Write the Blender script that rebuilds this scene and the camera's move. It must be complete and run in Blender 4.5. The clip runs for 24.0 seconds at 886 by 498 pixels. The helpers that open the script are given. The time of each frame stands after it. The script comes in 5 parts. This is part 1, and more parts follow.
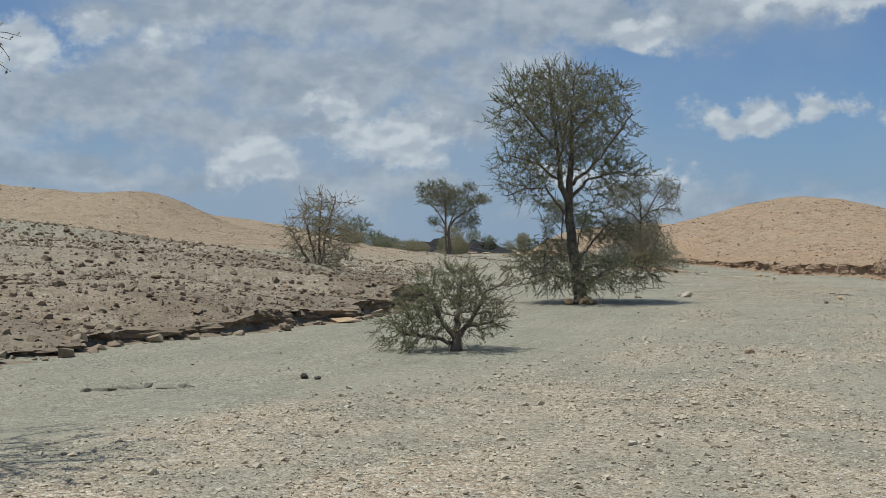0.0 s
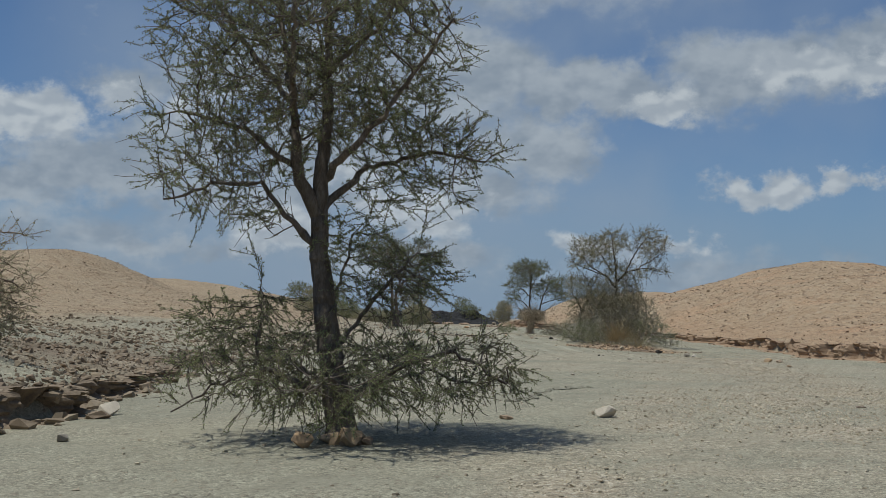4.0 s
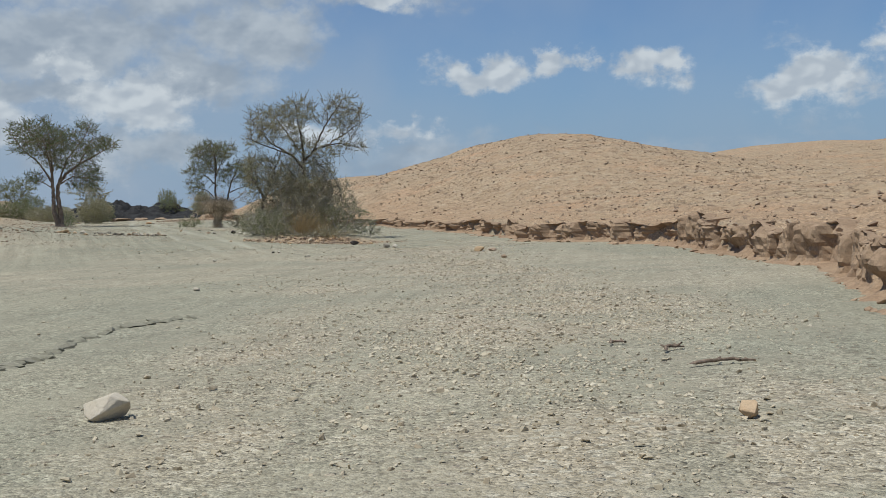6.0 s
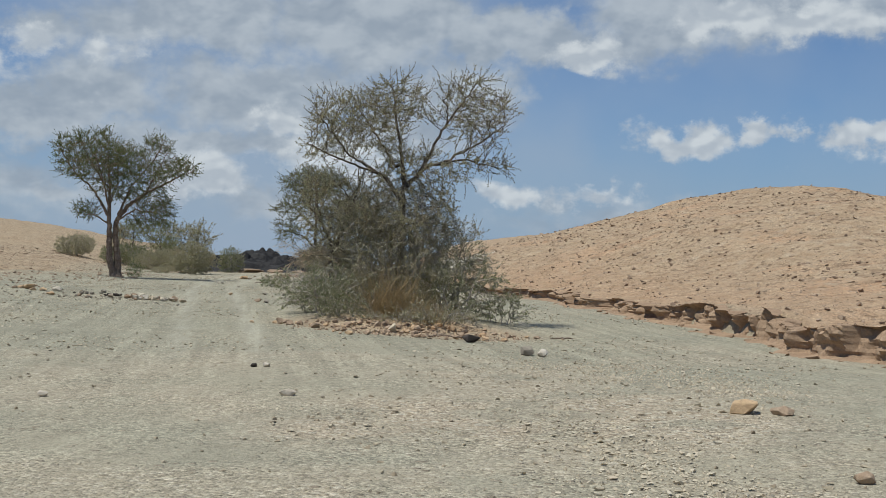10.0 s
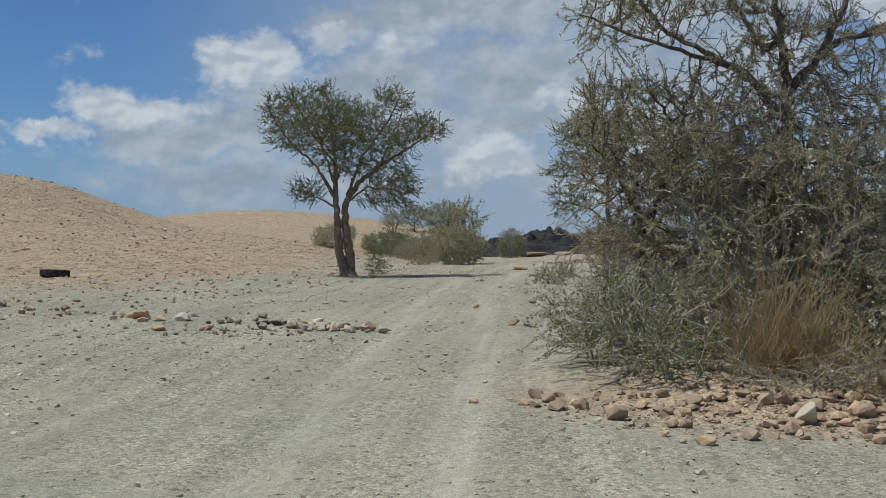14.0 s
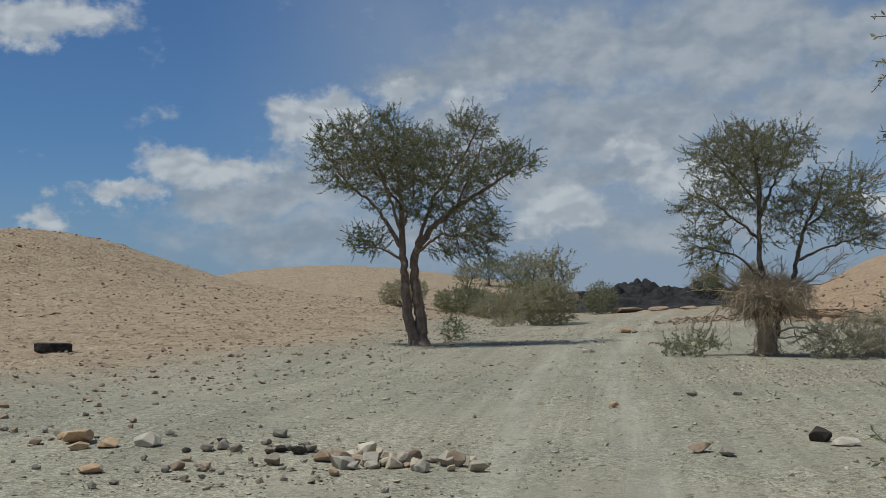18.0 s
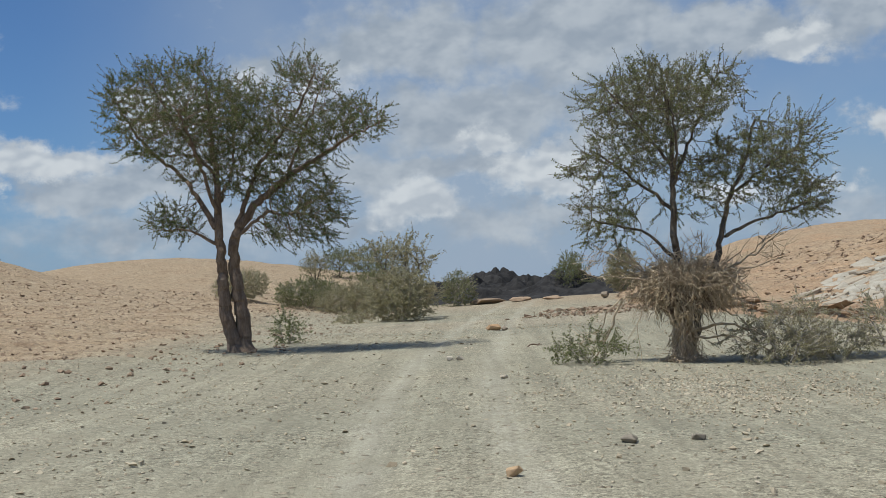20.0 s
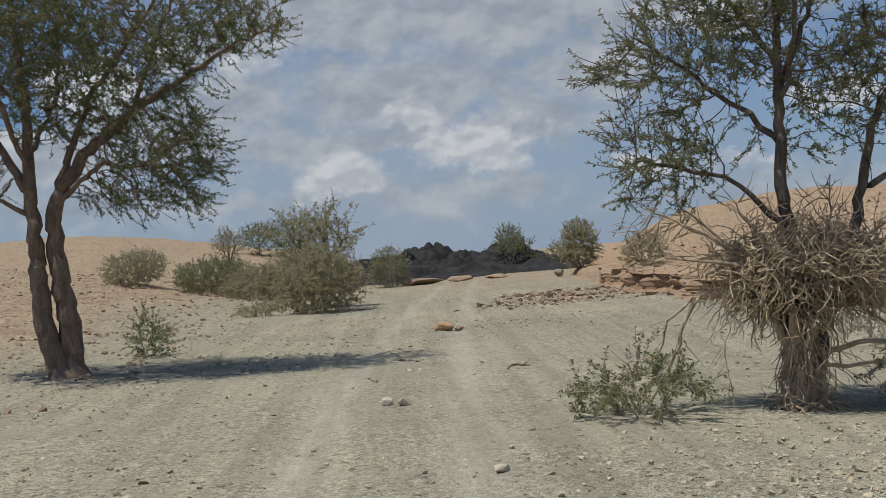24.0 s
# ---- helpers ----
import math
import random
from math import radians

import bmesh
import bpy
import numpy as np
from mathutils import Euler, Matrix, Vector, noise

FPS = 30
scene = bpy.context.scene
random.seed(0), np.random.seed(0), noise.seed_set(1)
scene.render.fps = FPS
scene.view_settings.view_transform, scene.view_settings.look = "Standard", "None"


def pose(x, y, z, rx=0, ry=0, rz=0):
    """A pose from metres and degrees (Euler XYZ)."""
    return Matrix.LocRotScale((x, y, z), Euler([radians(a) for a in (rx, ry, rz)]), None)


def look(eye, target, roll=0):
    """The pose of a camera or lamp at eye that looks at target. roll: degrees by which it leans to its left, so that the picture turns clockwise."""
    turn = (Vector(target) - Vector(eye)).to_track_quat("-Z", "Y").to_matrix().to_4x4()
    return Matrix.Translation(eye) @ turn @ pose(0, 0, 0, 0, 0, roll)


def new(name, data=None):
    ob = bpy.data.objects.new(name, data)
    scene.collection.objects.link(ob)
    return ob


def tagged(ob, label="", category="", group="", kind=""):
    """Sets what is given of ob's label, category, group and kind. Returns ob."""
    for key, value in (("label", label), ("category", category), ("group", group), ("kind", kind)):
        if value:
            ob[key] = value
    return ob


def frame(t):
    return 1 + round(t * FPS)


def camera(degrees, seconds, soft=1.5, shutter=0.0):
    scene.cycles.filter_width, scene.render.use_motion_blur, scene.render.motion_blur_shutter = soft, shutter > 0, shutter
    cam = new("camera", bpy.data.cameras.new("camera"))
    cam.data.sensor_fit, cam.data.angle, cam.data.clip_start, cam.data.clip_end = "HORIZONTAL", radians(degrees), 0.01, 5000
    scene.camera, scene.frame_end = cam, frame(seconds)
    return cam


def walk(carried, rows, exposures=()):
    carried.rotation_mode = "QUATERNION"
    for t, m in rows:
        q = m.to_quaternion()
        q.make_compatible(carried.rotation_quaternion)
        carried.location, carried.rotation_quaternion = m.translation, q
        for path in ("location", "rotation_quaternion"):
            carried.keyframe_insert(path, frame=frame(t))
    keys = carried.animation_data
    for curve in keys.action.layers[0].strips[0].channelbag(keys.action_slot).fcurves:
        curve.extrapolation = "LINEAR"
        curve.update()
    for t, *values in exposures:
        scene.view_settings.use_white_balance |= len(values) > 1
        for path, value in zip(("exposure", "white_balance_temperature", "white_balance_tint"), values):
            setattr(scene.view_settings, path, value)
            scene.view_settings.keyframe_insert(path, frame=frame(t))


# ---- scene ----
cam = camera(39.6, 24.0, soft=0.55)
METRES, EYE, TILT, LEAN, TURN = 91.0, 1.6, 0.0, 0.0, 0.0
ROWS = [
    (0.0, 0.0, 0.0, 0.0, 0.0, 0.0, -0.0),
    (0.5, 0.0075, 0.0234, -0.0, -1.19, -0.12, -0.27),
    (1.0, 0.0149, 0.0478, 0.0003, -4.03, -0.08, -0.6),
    (1.5, 0.0228, 0.0724, 0.0002, -4.1, -0.03, -0.56),
    (3.5, 0.0517, 0.1796, 0.0007, -1.09, 2.88, -0.13),
    (4.0, 0.0588, 0.2063, 0.0003, 0.98, 3.24, -0.55),
    (4.5, 0.0673, 0.2334, -0.0005, -5.53, 0.4, -0.75),
    (5.0, 0.0761, 0.262, -0.0004, -10.16, -1.2, -0.29),
    (5.5, 0.0838, 0.2906, -0.0005, -10.84, -1.74, 1.24),
    (6.0, 0.0907, 0.3195, -0.0002, -11.59, -2.13, 2.14),
    (6.5, 0.0973, 0.3493, -0.0, -12.18, -2.19, 2.11),
    (7.0, 0.1044, 0.3783, 0.0001, -12.21, -1.87, 1.27),
    (7.5, 0.1118, 0.4063, 0.0002, -12.01, -1.11, 0.14),
    (8.0, 0.1198, 0.4372, 0.0005, -12.14, 1.3, -1.58),
    (8.5, 0.1263, 0.4689, 0.0004, -11.52, 1.66, -2.41),
    (9.0, 0.1312, 0.4985, 0.0007, -9.89, 1.26, 0.32),
    (9.5, 0.1358, 0.5307, 0.0004, -7.48, 0.86, -0.1),
    (10.0, 0.1385, 0.5583, 0.0004, -2.58, 0.85, -0.74),
    (10.5, 0.1404, 0.5834, 0.0006, 0.26, -0.43, 0.47),
    (11.0, 0.1415, 0.6056, 0.0006, 1.64, -0.23, 0.72),
    (11.5, 0.1416, 0.6244, 0.001, 4.12, -0.02, 2.15),
    (13.5, 0.1327, 0.7051, 0.003, 8.53, -0.04, 2.41),
    (14.0, 0.129, 0.7227, 0.0032, 11.08, -0.08, 2.22),
    (14.5, 0.1249, 0.7384, 0.0032, 14.33, -0.12, 2.67),
    (15.0, 0.1217, 0.7526, 0.0039, 16.59, 0.98, 5.62),
    (15.5, 0.1184, 0.765, 0.0044, 16.77, 2.02, 5.91),
    (16.0, 0.1152, 0.7763, 0.0046, 16.73, 2.25, 5.73),
    (16.5, 0.1127, 0.7852, 0.0049, 16.53, 2.3, 5.71),
    (17.0, 0.1103, 0.7931, 0.0051, 15.1, 2.25, 3.49),
    (17.5, 0.108, 0.7994, 0.0052, 14.67, 2.34, 3.41),
    (18.0, 0.1058, 0.8082, 0.0056, 14.41, 2.57, 3.0),
    (18.5, 0.1027, 0.8223, 0.0059, 12.27, 2.41, 2.94),
    (19.0, 0.0994, 0.8398, 0.0059, 9.71, 2.4, 2.85),
    (19.5, 0.0964, 0.8593, 0.0059, 8.58, 2.37, 2.83),
    (21.5, 0.0889, 0.9292, 0.0064, 4.49, -1.35, 7.24),
    (22.0, 0.0875, 0.9407, 0.0069, 4.54, -1.39, 7.11),
    (22.5, 0.0859, 0.9513, 0.0072, 4.58, -0.09, 5.45),
    (23.0, 0.0841, 0.9602, 0.0075, 4.57, 0.25, 5.52),
    (23.5, 0.0824, 0.969, 0.0078, 4.64, 1.12, 4.84),
    (24.0, 0.0808, 0.9759, 0.0079, 4.23, 0.34, 4.68),
]
EXPOSURES = [(0.0, -0.1, 6220.0, 4.8), (1.5, -0.05, 6350.0, 6.2), (4.0, -0.35, 6250.0, 5.0), (5.0, -0.05, 6300.0, 5.5), (6.0, -0.03, 6300.0, 5.5), (7.0, 0.0, 6350.0, 6.0), (8.0, 0.15, 6450.0, 6.5), (9.0, 0.15, 6480.0, 6.5), (10.0, 0.0, 6400.0, 6.0), (11.0, 0.0, 6350.0, 5.5), (14.0, -0.1, 6220.0, 5.4), (17.0, -0.32, 6250.0, 5.4), (18.0, -0.34, 6300.0, 5.6), (19.0, -0.04, 6400.0, 6.5), (22.0, 0.05, 6500.0, 6.6), (23.0, -0.1, 6580.0, 8.8), (24.0, -0.15, 6650.0, 9.0)]
walk(cam, [(t, pose(0, 0, EYE, TILT, LEAN, TURN) @ pose(METRES * x, METRES * y, METRES * z, 90 + pitch, roll, yaw)) for t, x, y, z, yaw, pitch, roll in ROWS], EXPOSURES)

# ---- world, sun, exposure ----
SUN_DIR = Vector((-0.33, -0.16, 1.0)).normalized()
sun = new("sun", bpy.data.lights.new("sun", "SUN"))
sun.data.energy, sun.data.angle, sun.data.color = 4.0, radians(0.53), (1.0, 0.965, 0.915)
sun.matrix_world = look(SUN_DIR * 200, (0, 0, 0))


class Nodes:
    """Short hand for a node tree."""

    def __init__(self, tree):
        self.t = tree
        tree.nodes.clear()

    def add(self, kind, props=None, **ins):
        n = self.t.nodes.new(kind)
        for k, v in (props or {}).items():
            setattr(n, k, v)
        for k, v in ins.items():
            key = int(k[1:]) if k[0] == "i" and k[1:].isdigit() else k.replace("_", " ")
            self.put(n.inputs[key], v)
        return n

    def put(self, socket, v):
        if isinstance(v, bpy.types.NodeSocket):
            self.t.links.new(v, socket)
        else:
            socket.default_value = v

    def math(self, op, a, b=0.0, c=0.0, clamp=False):
        n = self.t.nodes.new("ShaderNodeMath")
        n.operation, n.use_clamp = op, clamp
        for s, v in zip(n.inputs, (a, b, c)):
            self.put(s, v)
        return n.outputs[0]

    def vec(self, op, a, b=(0, 0, 0)):
        n = self.t.nodes.new("ShaderNodeVectorMath")
        n.operation = op
        self.put(n.inputs[0], a)
        if op not in ("LENGTH", "NORMALIZE"):
            self.put(n.inputs[1], b)
        return n.outputs["Value" if op in ("LENGTH", "DOT_PRODUCT") else "Vector"]

    def noise(self, vector, scale, detail=4.0, rough=0.55, distortion=0.0):
        n = self.add("ShaderNodeTexNoise", None, Vector=vector, Scale=scale, Detail=detail, Roughness=rough, Distortion=distortion)
        return n.outputs["Fac"]

    def ramp(self, fac, lo, hi, a=0.0, b=1.0, smooth=True):
        n = self.add("ShaderNodeMapRange", {"interpolation_type": "SMOOTHSTEP" if smooth else "LINEAR"})
        for i, v in enumerate((fac, lo, hi, a, b)):
            self.put(n.inputs[i], v)
        return n.outputs[0]

    def mix(self, fac, a, b, blend="MIX"):
        n = self.add("ShaderNodeMix", {"data_type": "RGBA", "blend_type": blend})
        self.put(n.inputs[0], fac)
        for s, v in ((n.inputs[6], a), (n.inputs[7], b)):
            self.put(s, (*v, 1.0) if isinstance(v, tuple) and len(v) == 3 else v)
        return n.outputs[2]


# clouds: azimuth from north to the east, height, half width, half height, all in degrees; weight
CUMULUS = [
    (13.6, 6.0, 2.9, 1.4, 1.0), (17.4, 6.6, 2.0, 1.1, 0.95), (21.2, 6.1, 2.5, 1.2, 0.9), (29.2, 4.8, 4.4, 1.6, 1.0), (33.0, 6.0, 3.4, 1.8, 1.0),
    (-2.3, 4.7, 4.2, 2.3, 1.0), (-8.6, 4.1, 3.6, 1.6, 0.95), (-19.6, 8.6, 3.6, 2.0, 1.0), (-16.5, 10.0, 2.6, 1.4, 0.65), (-25.0, 6.6, 4.8, 1.5, 0.95),
    (-31.6, 4.8, 2.4, 0.9, 0.8), (-33.0, 13.6, 5.0, 1.9, 1.0), (-28.5, 5.7, 3.0, 0.9, 0.85), (5.0, 3.4, 3.0, 1.0, 0.8), (9.5, 3.1, 3.0, 0.9, 0.7), (15.0, 11.0, 3.0, 1.3, 0.9), (20.0, 11.0, 3.4, 1.4, 0.95), (9.0, 9.9, 3.0, 1.2, 0.85), (-12.0, 9.6, 2.6, 1.3, 0.65), (-5.0, 6.6, 2.4, 1.0, 0.8),
]
MASSES = [
    (-8.5, 11.4, 8.5, 2.6, 1.0), (-1.0, 11.2, 8.0, 3.2, 1.0), (-5.5, 8.0, 8.0, 2.6, 1.0), (0.5, 6.2, 5.0, 2.0, 0.85), (-11.5, 5.6, 5.0, 1.6, 0.85), (-13.0, 8.6, 4.5, 1.7, 0.8), (3.2, 8.2, 4.5, 2.2, 1.0), (5.5, 10.8, 6.5, 2.0, 1.0),
    (13.0, 11.2, 7.0, 2.5, 1.0), (20.0, 11.8, 7.0, 2.3, 1.0), (28.0, 12.2, 8.0, 2.0, 1.0), (-17.5, 6.6, 6.5, 2.2, 1.0), (-22.0, 5.2, 7.0, 1.9, 1.0), (-14.0, 7.6, 5.0, 2.4, 1.0), (-15.5, 10.6, 4.0, 1.3, 0.8),
    (-20.0, 3.5, 12.0, 3.0, 0.6), (14.0, 2.0, 22.0, 1.8, 0.5), (-8.0, 5.6, 7.0, 1.3, 0.9), (-3.0, 2.8, 8.0, 1.3, 0.75), (-14.0, 3.2, 7.0, 0.9, 0.7), (0.0, 17.0, 22.0, 4.0, 0.9), (60.0, 12.0, 14.0, 5.0, 0.9),
    (-75.0, 14.0, 16.0, 6.0, 0.9), (130.0, 16.0, 25.0, 7.0, 0.9), (-140.0, 12.0, 24.0, 5.0, 0.9),
]
world = bpy.data.worlds.new("sky")
scene.world = world
world.use_nodes = True
W = Nodes(world.node_tree)
ray = W.vec("NORMALIZE", W.add("ShaderNodeTexCoord").outputs["Generated"])
split = W.add("ShaderNodeSeparateXYZ", None, Vector=ray).outputs
azimuth = W.math("MULTIPLY", W.math("ARCTAN2", split[0], split[1]), 57.2958)
height = W.math("MULTIPLY", W.math("ARCSINE", split[2]), 57.2958)
flat_sky = W.add("ShaderNodeCombineXYZ", None, X=azimuth, Y=height).outputs[0]


curl = W.add("ShaderNodeTexNoise", None, Vector=flat_sky, Scale=0.33, Detail=5.0, Roughness=0.62).outputs["Color"]
drift = W.vec("MULTIPLY", W.vec("SUBTRACT", curl, (0.5, 0.5, 0.5)), (6.5, 3.6, 0))
warped = W.vec("ADD", flat_sky, drift)


def blobs(rows, power):
    total = 0.0
    for a, h, ra, rh, weight in rows:
        p = W.vec("MULTIPLY", W.vec("SUBTRACT", warped, (a, h, 0)), (1 / ra, 1 / rh, 0))
        body = W.ramp(W.vec("LENGTH", p), 1.25, 0.0, 0.0, weight)
        if power > 1:
            body = W.math("MULTIPLY", body, W.ramp(W.add("ShaderNodeSeparateXYZ", None, Vector=p).outputs[1], -1.0, 0.1, 0.55, 1.0))
        total = W.math("MAXIMUM", total, body)
    return total


billow = W.vec("MULTIPLY", flat_sky, (0.62, 0.95, 0))
n_low = W.noise(billow, 0.5, 6.0, 0.52, 0.1)
n_soft = W.noise(billow, 0.8, 2.5, 0.5, 0.2)
n_lit = W.noise(W.vec("ADD", billow, (-0.12, 0.30, 0)), 0.8, 2.5, 0.5, 0.2)
n_fine = W.noise(billow, 2.6, 6.0, 0.62, 0.3)
n_wide = W.noise(flat_sky, 0.14, 4.0, 0.5, 0.2)
ragged = W.math("MULTIPLY_ADD", n_low, 1.5, W.math("MULTIPLY_ADD", n_fine, 0.45, -0.97))
puff = W.math("ADD", blobs(CUMULUS, 2.0), ragged)
veil = W.math("MULTIPLY", W.math("MULTIPLY", W.ramp(azimuth, -27.0, -9.0), W.ramp(azimuth, 20.0, -2.0, 0.38, 0.8)), W.ramp(n_wide, 0.25, 0.7, 0.45, 1.0))
mass = W.math("ADD", blobs(MASSES, 1.0), W.math("MULTIPLY_ADD", n_low, 0.95, W.math("MULTIPLY_ADD", n_fine, 0.2, -0.6)))
cover_puff = W.ramp(puff, 0.2, 0.74, 0.0, 0.96)
cover_mass = W.ramp(mass, 0.12, 0.72, 0.0, 0.95)
relief = W.ramp(W.math("SUBTRACT", n_soft, n_lit), -0.10, 0.12)
broad = W.ramp(W.math("SUBTRACT", W.noise(billow, 0.42, 4.0, 0.55, 0.1), W.noise(W.vec("ADD", billow, (-0.2, 0.6, 0)), 0.42, 4.0, 0.55, 0.1)), -0.13, 0.15)
thick = W.ramp(puff, 0.45, 1.2)
puff_shade = W.mix(W.math("MULTIPLY_ADD", relief, 0.75, W.math("MULTIPLY", n_fine, 0.35), clamp=True), (0.40, 0.445, 0.515), (0.615, 0.645, 0.685))
mass_shade = W.mix(W.math("MULTIPLY_ADD", broad, 0.65, W.math("MULTIPLY", relief, 0.15), clamp=True), (0.30, 0.35, 0.425), (0.50, 0.54, 0.595))
clear = W.add("ShaderNodeTexSky", {"sky_type": "NISHITA", "sun_disc": False, "sun_elevation": math.asin(SUN_DIR.z), "sun_rotation": math.atan2(SUN_DIR.x, SUN_DIR.y), "altitude": 900.0, "dust_density": 0.6})
haze = W.ramp(height, 0.0, 8.0, 0.8, 0.0)
blue = W.mix(1.0, clear.outputs[0], (0.0425, 0.060, 0.0835), "MULTIPLY")
blue = W.mix(haze, blue, (0.235, 0.33, 0.48))
colour = W.mix(veil, blue, (0.33, 0.395, 0.50))
colour = W.mix(cover_mass, colour, mass_shade)
colour = W.mix(cover_puff, colour, puff_shade)
W.add("ShaderNodeOutputWorld", None, Surface=W.add("ShaderNodeBackground", None, Color=colour, Strength=1.0).outputs[0])


# ---- materials ----
def material(name):
    m = bpy.data.materials.new(name)
    m.use_nodes = True
    return m, Nodes(m.node_tree)


def finish(n, colour, rough=0.9, bump=None, strength=0.4, distance=0.02, specular=0.25, metallic=0.0):
    b = n.add("ShaderNodeBsdfPrincipled", None, Base_Color=colour, Roughness=rough, Metallic=metallic)
    b.inputs["Specular IOR Level"].default_value = specular
    if bump is not None:
        bn = n.add("ShaderNodeBump", None, Strength=strength, Distance=distance, Height=bump)
        n.t.links.new(bn.outputs[0], b.inputs["Normal"])
    n.add("ShaderNodeOutputMaterial", None, Surface=b.outputs[0])


def make_ground():
    m, n = material("desert_ground")
    p = n.add("ShaderNodeNewGeometry").outputs["Position"]
    zones = n.add("ShaderNodeAttribute", {"attribute_name": "soil"}).outputs
    soil = n.add("ShaderNodeSeparateColor", None, Color=zones["Color"]).outputs
    big, mid, fine = n.noise(p, 0.22, 5, 0.6), n.noise(p, 1.7, 6, 0.65), n.noise(p, 24, 4, 0.7)
    peb = n.add("ShaderNodeTexVoronoi", None, Vector=p, Scale=24.0)
    peb2 = n.add("ShaderNodeTexVoronoi", None, Vector=p, Scale=10.0)
    pcol = n.add("ShaderNodeSeparateColor", None, Color=peb.outputs["Color"]).outputs
    pcol2 = n.add("ShaderNodeSeparateColor", None, Color=peb2.outputs["Color"]).outputs
    silt = n.mix(n.ramp(mid, 0.3, 0.7), (0.285, 0.27, 0.20), (0.335, 0.32, 0.237))
    silt = n.mix(n.ramp(big, 0.35, 0.7), silt, (0.36, 0.33, 0.24))
    hill = n.mix(n.ramp(mid, 0.32, 0.68), (0.37, 0.262, 0.16), (0.435, 0.322, 0.207))
    hill = n.mix(n.ramp(big, 0.45, 0.7), hill, (0.46, 0.288, 0.168))
    hill = n.mix(n.ramp(n.add("ShaderNodeSeparateXYZ", None, Vector=p).outputs[0], 7.0, 2.0, 0.0, 0.7), hill, n.mix(n.ramp(mid, 0.3, 0.7), (0.325, 0.255, 0.165), (0.40, 0.325, 0.222)))
    gravel = n.mix(pcol[0], (0.365, 0.295, 0.20), (0.57, 0.485, 0.36))
    gravel = n.mix(n.ramp(n.add("ShaderNodeSeparateXYZ", None, Vector=p).outputs[1], 34.0, 22.0, 0.0, 0.85), gravel, n.mix(pcol[0], (0.42, 0.315, 0.205), (0.62, 0.505, 0.37)))
    rocks = n.add("ShaderNodeTexVoronoi", None, Vector=n.vec("ADD", p, n.vec("MULTIPLY", n.add("ShaderNodeTexNoise", None, Vector=p, Scale=3.0, Detail=2.0).outputs["Color"], (0.25, 0.25, 0.25))), Scale=4.2)
    rtone = n.add("ShaderNodeSeparateColor", None, Color=rocks.outputs["Color"]).outputs
    rill = n.noise(n.vec("MULTIPLY", p, (1.0, 1.0, 3.0)), 0.55, 7, 0.68, 0.6)
    hill = n.mix(n.ramp(rtone[0], 0.0, 1.0, 0.0, 0.5), hill, (0.45, 0.355, 0.24))
    hill = n.mix(n.math("MULTIPLY", n.ramp(rtone[1], 0.6, 0.7), n.ramp(rocks.outputs["Distance"], 0.5, 0.3, 0.0, 0.85)), hill, (0.19, 0.13, 0.085))
    clods = n.add("ShaderNodeTexVoronoi", None, Vector=n.vec("ADD", p, n.vec("MULTIPLY", n.add("ShaderNodeTexNoise", None, Vector=p, Scale=1.2, Detail=4.0).outputs["Color"], (0.9, 0.9, 0.9))), Scale=1.5)
    ctone = n.add("ShaderNodeSeparateColor", None, Color=clods.outputs["Color"]).outputs
    hill = n.mix(n.math("MULTIPLY", n.ramp(ctone[0], 0.62, 0.78), n.ramp(clods.outputs["Distance"], 0.55, 0.25, 0.0, 0.6)), hill, (0.245, 0.165, 0.105))
    hill = n.mix(n.math("MULTIPLY", n.ramp(ctone[1], 0.7, 0.85), n.ramp(clods.outputs["Distance"], 0.5, 0.2, 0.0, 0.5)), hill, (0.50, 0.41, 0.29))
    hill = n.mix(n.ramp(rill, 0.5, 0.68, 0.0, 0.55), hill, (0.27, 0.185, 0.115))
    hill = n.mix(n.ramp(rill, 0.45, 0.3, 0.0, 0.4), hill, (0.43, 0.345, 0.24))
    red = n.mix(n.ramp(mid, 0.3, 0.7), (0.195, 0.15, 0.105), (0.285, 0.225, 0.155))
    rust = n.mix(n.ramp(mid, 0.3, 0.7), (0.365, 0.238, 0.142), (0.455, 0.32, 0.203))
    red = n.mix(n.ramp(n.add("ShaderNodeSeparateXYZ", None, Vector=p).outputs[0], 4.0, 9.0), red, rust)
    col = n.mix(soil[0], silt, hill)
    col = n.mix(soil[2], col, red)
    patch = n.math("MULTIPLY", soil[1], n.ramp(n.noise(p, 0.75, 5, 0.62), 0.40, 0.56, 0.35, 1.0))
    col = n.mix(n.math("MULTIPLY", patch, 0.88), col, gravel)
    col = n.mix(n.math("MULTIPLY", n.math("MULTIPLY", patch, n.ramp(peb2.outputs["Distance"], 0.5, 0.38)), n.ramp(pcol2[0], 0.45, 0.55)), col, n.mix(pcol2[1], (0.46, 0.405, 0.30), (0.60, 0.55, 0.43)))
    col = n.mix(n.math("MULTIPLY", zones["Alpha"], n.ramp(n.noise(p, 1.1, 5, 0.7), 0.35, 0.65, 0.25, 0.9)), col, (0.43, 0.405, 0.315))
    # loose pebbles and dark chips lying on the soil
    chips = n.math("MULTIPLY", n.ramp(pcol2[1], 0.8, 0.88), n.ramp(peb2.outputs["Distance"], 0.42, 0.3))
    col = n.mix(n.math("MULTIPLY", chips, n.ramp(mid, 0.35, 0.6, 0.15, 0.7)), col, n.mix(pcol2[2], (0.15, 0.115, 0.08), (0.42, 0.34, 0.25)))
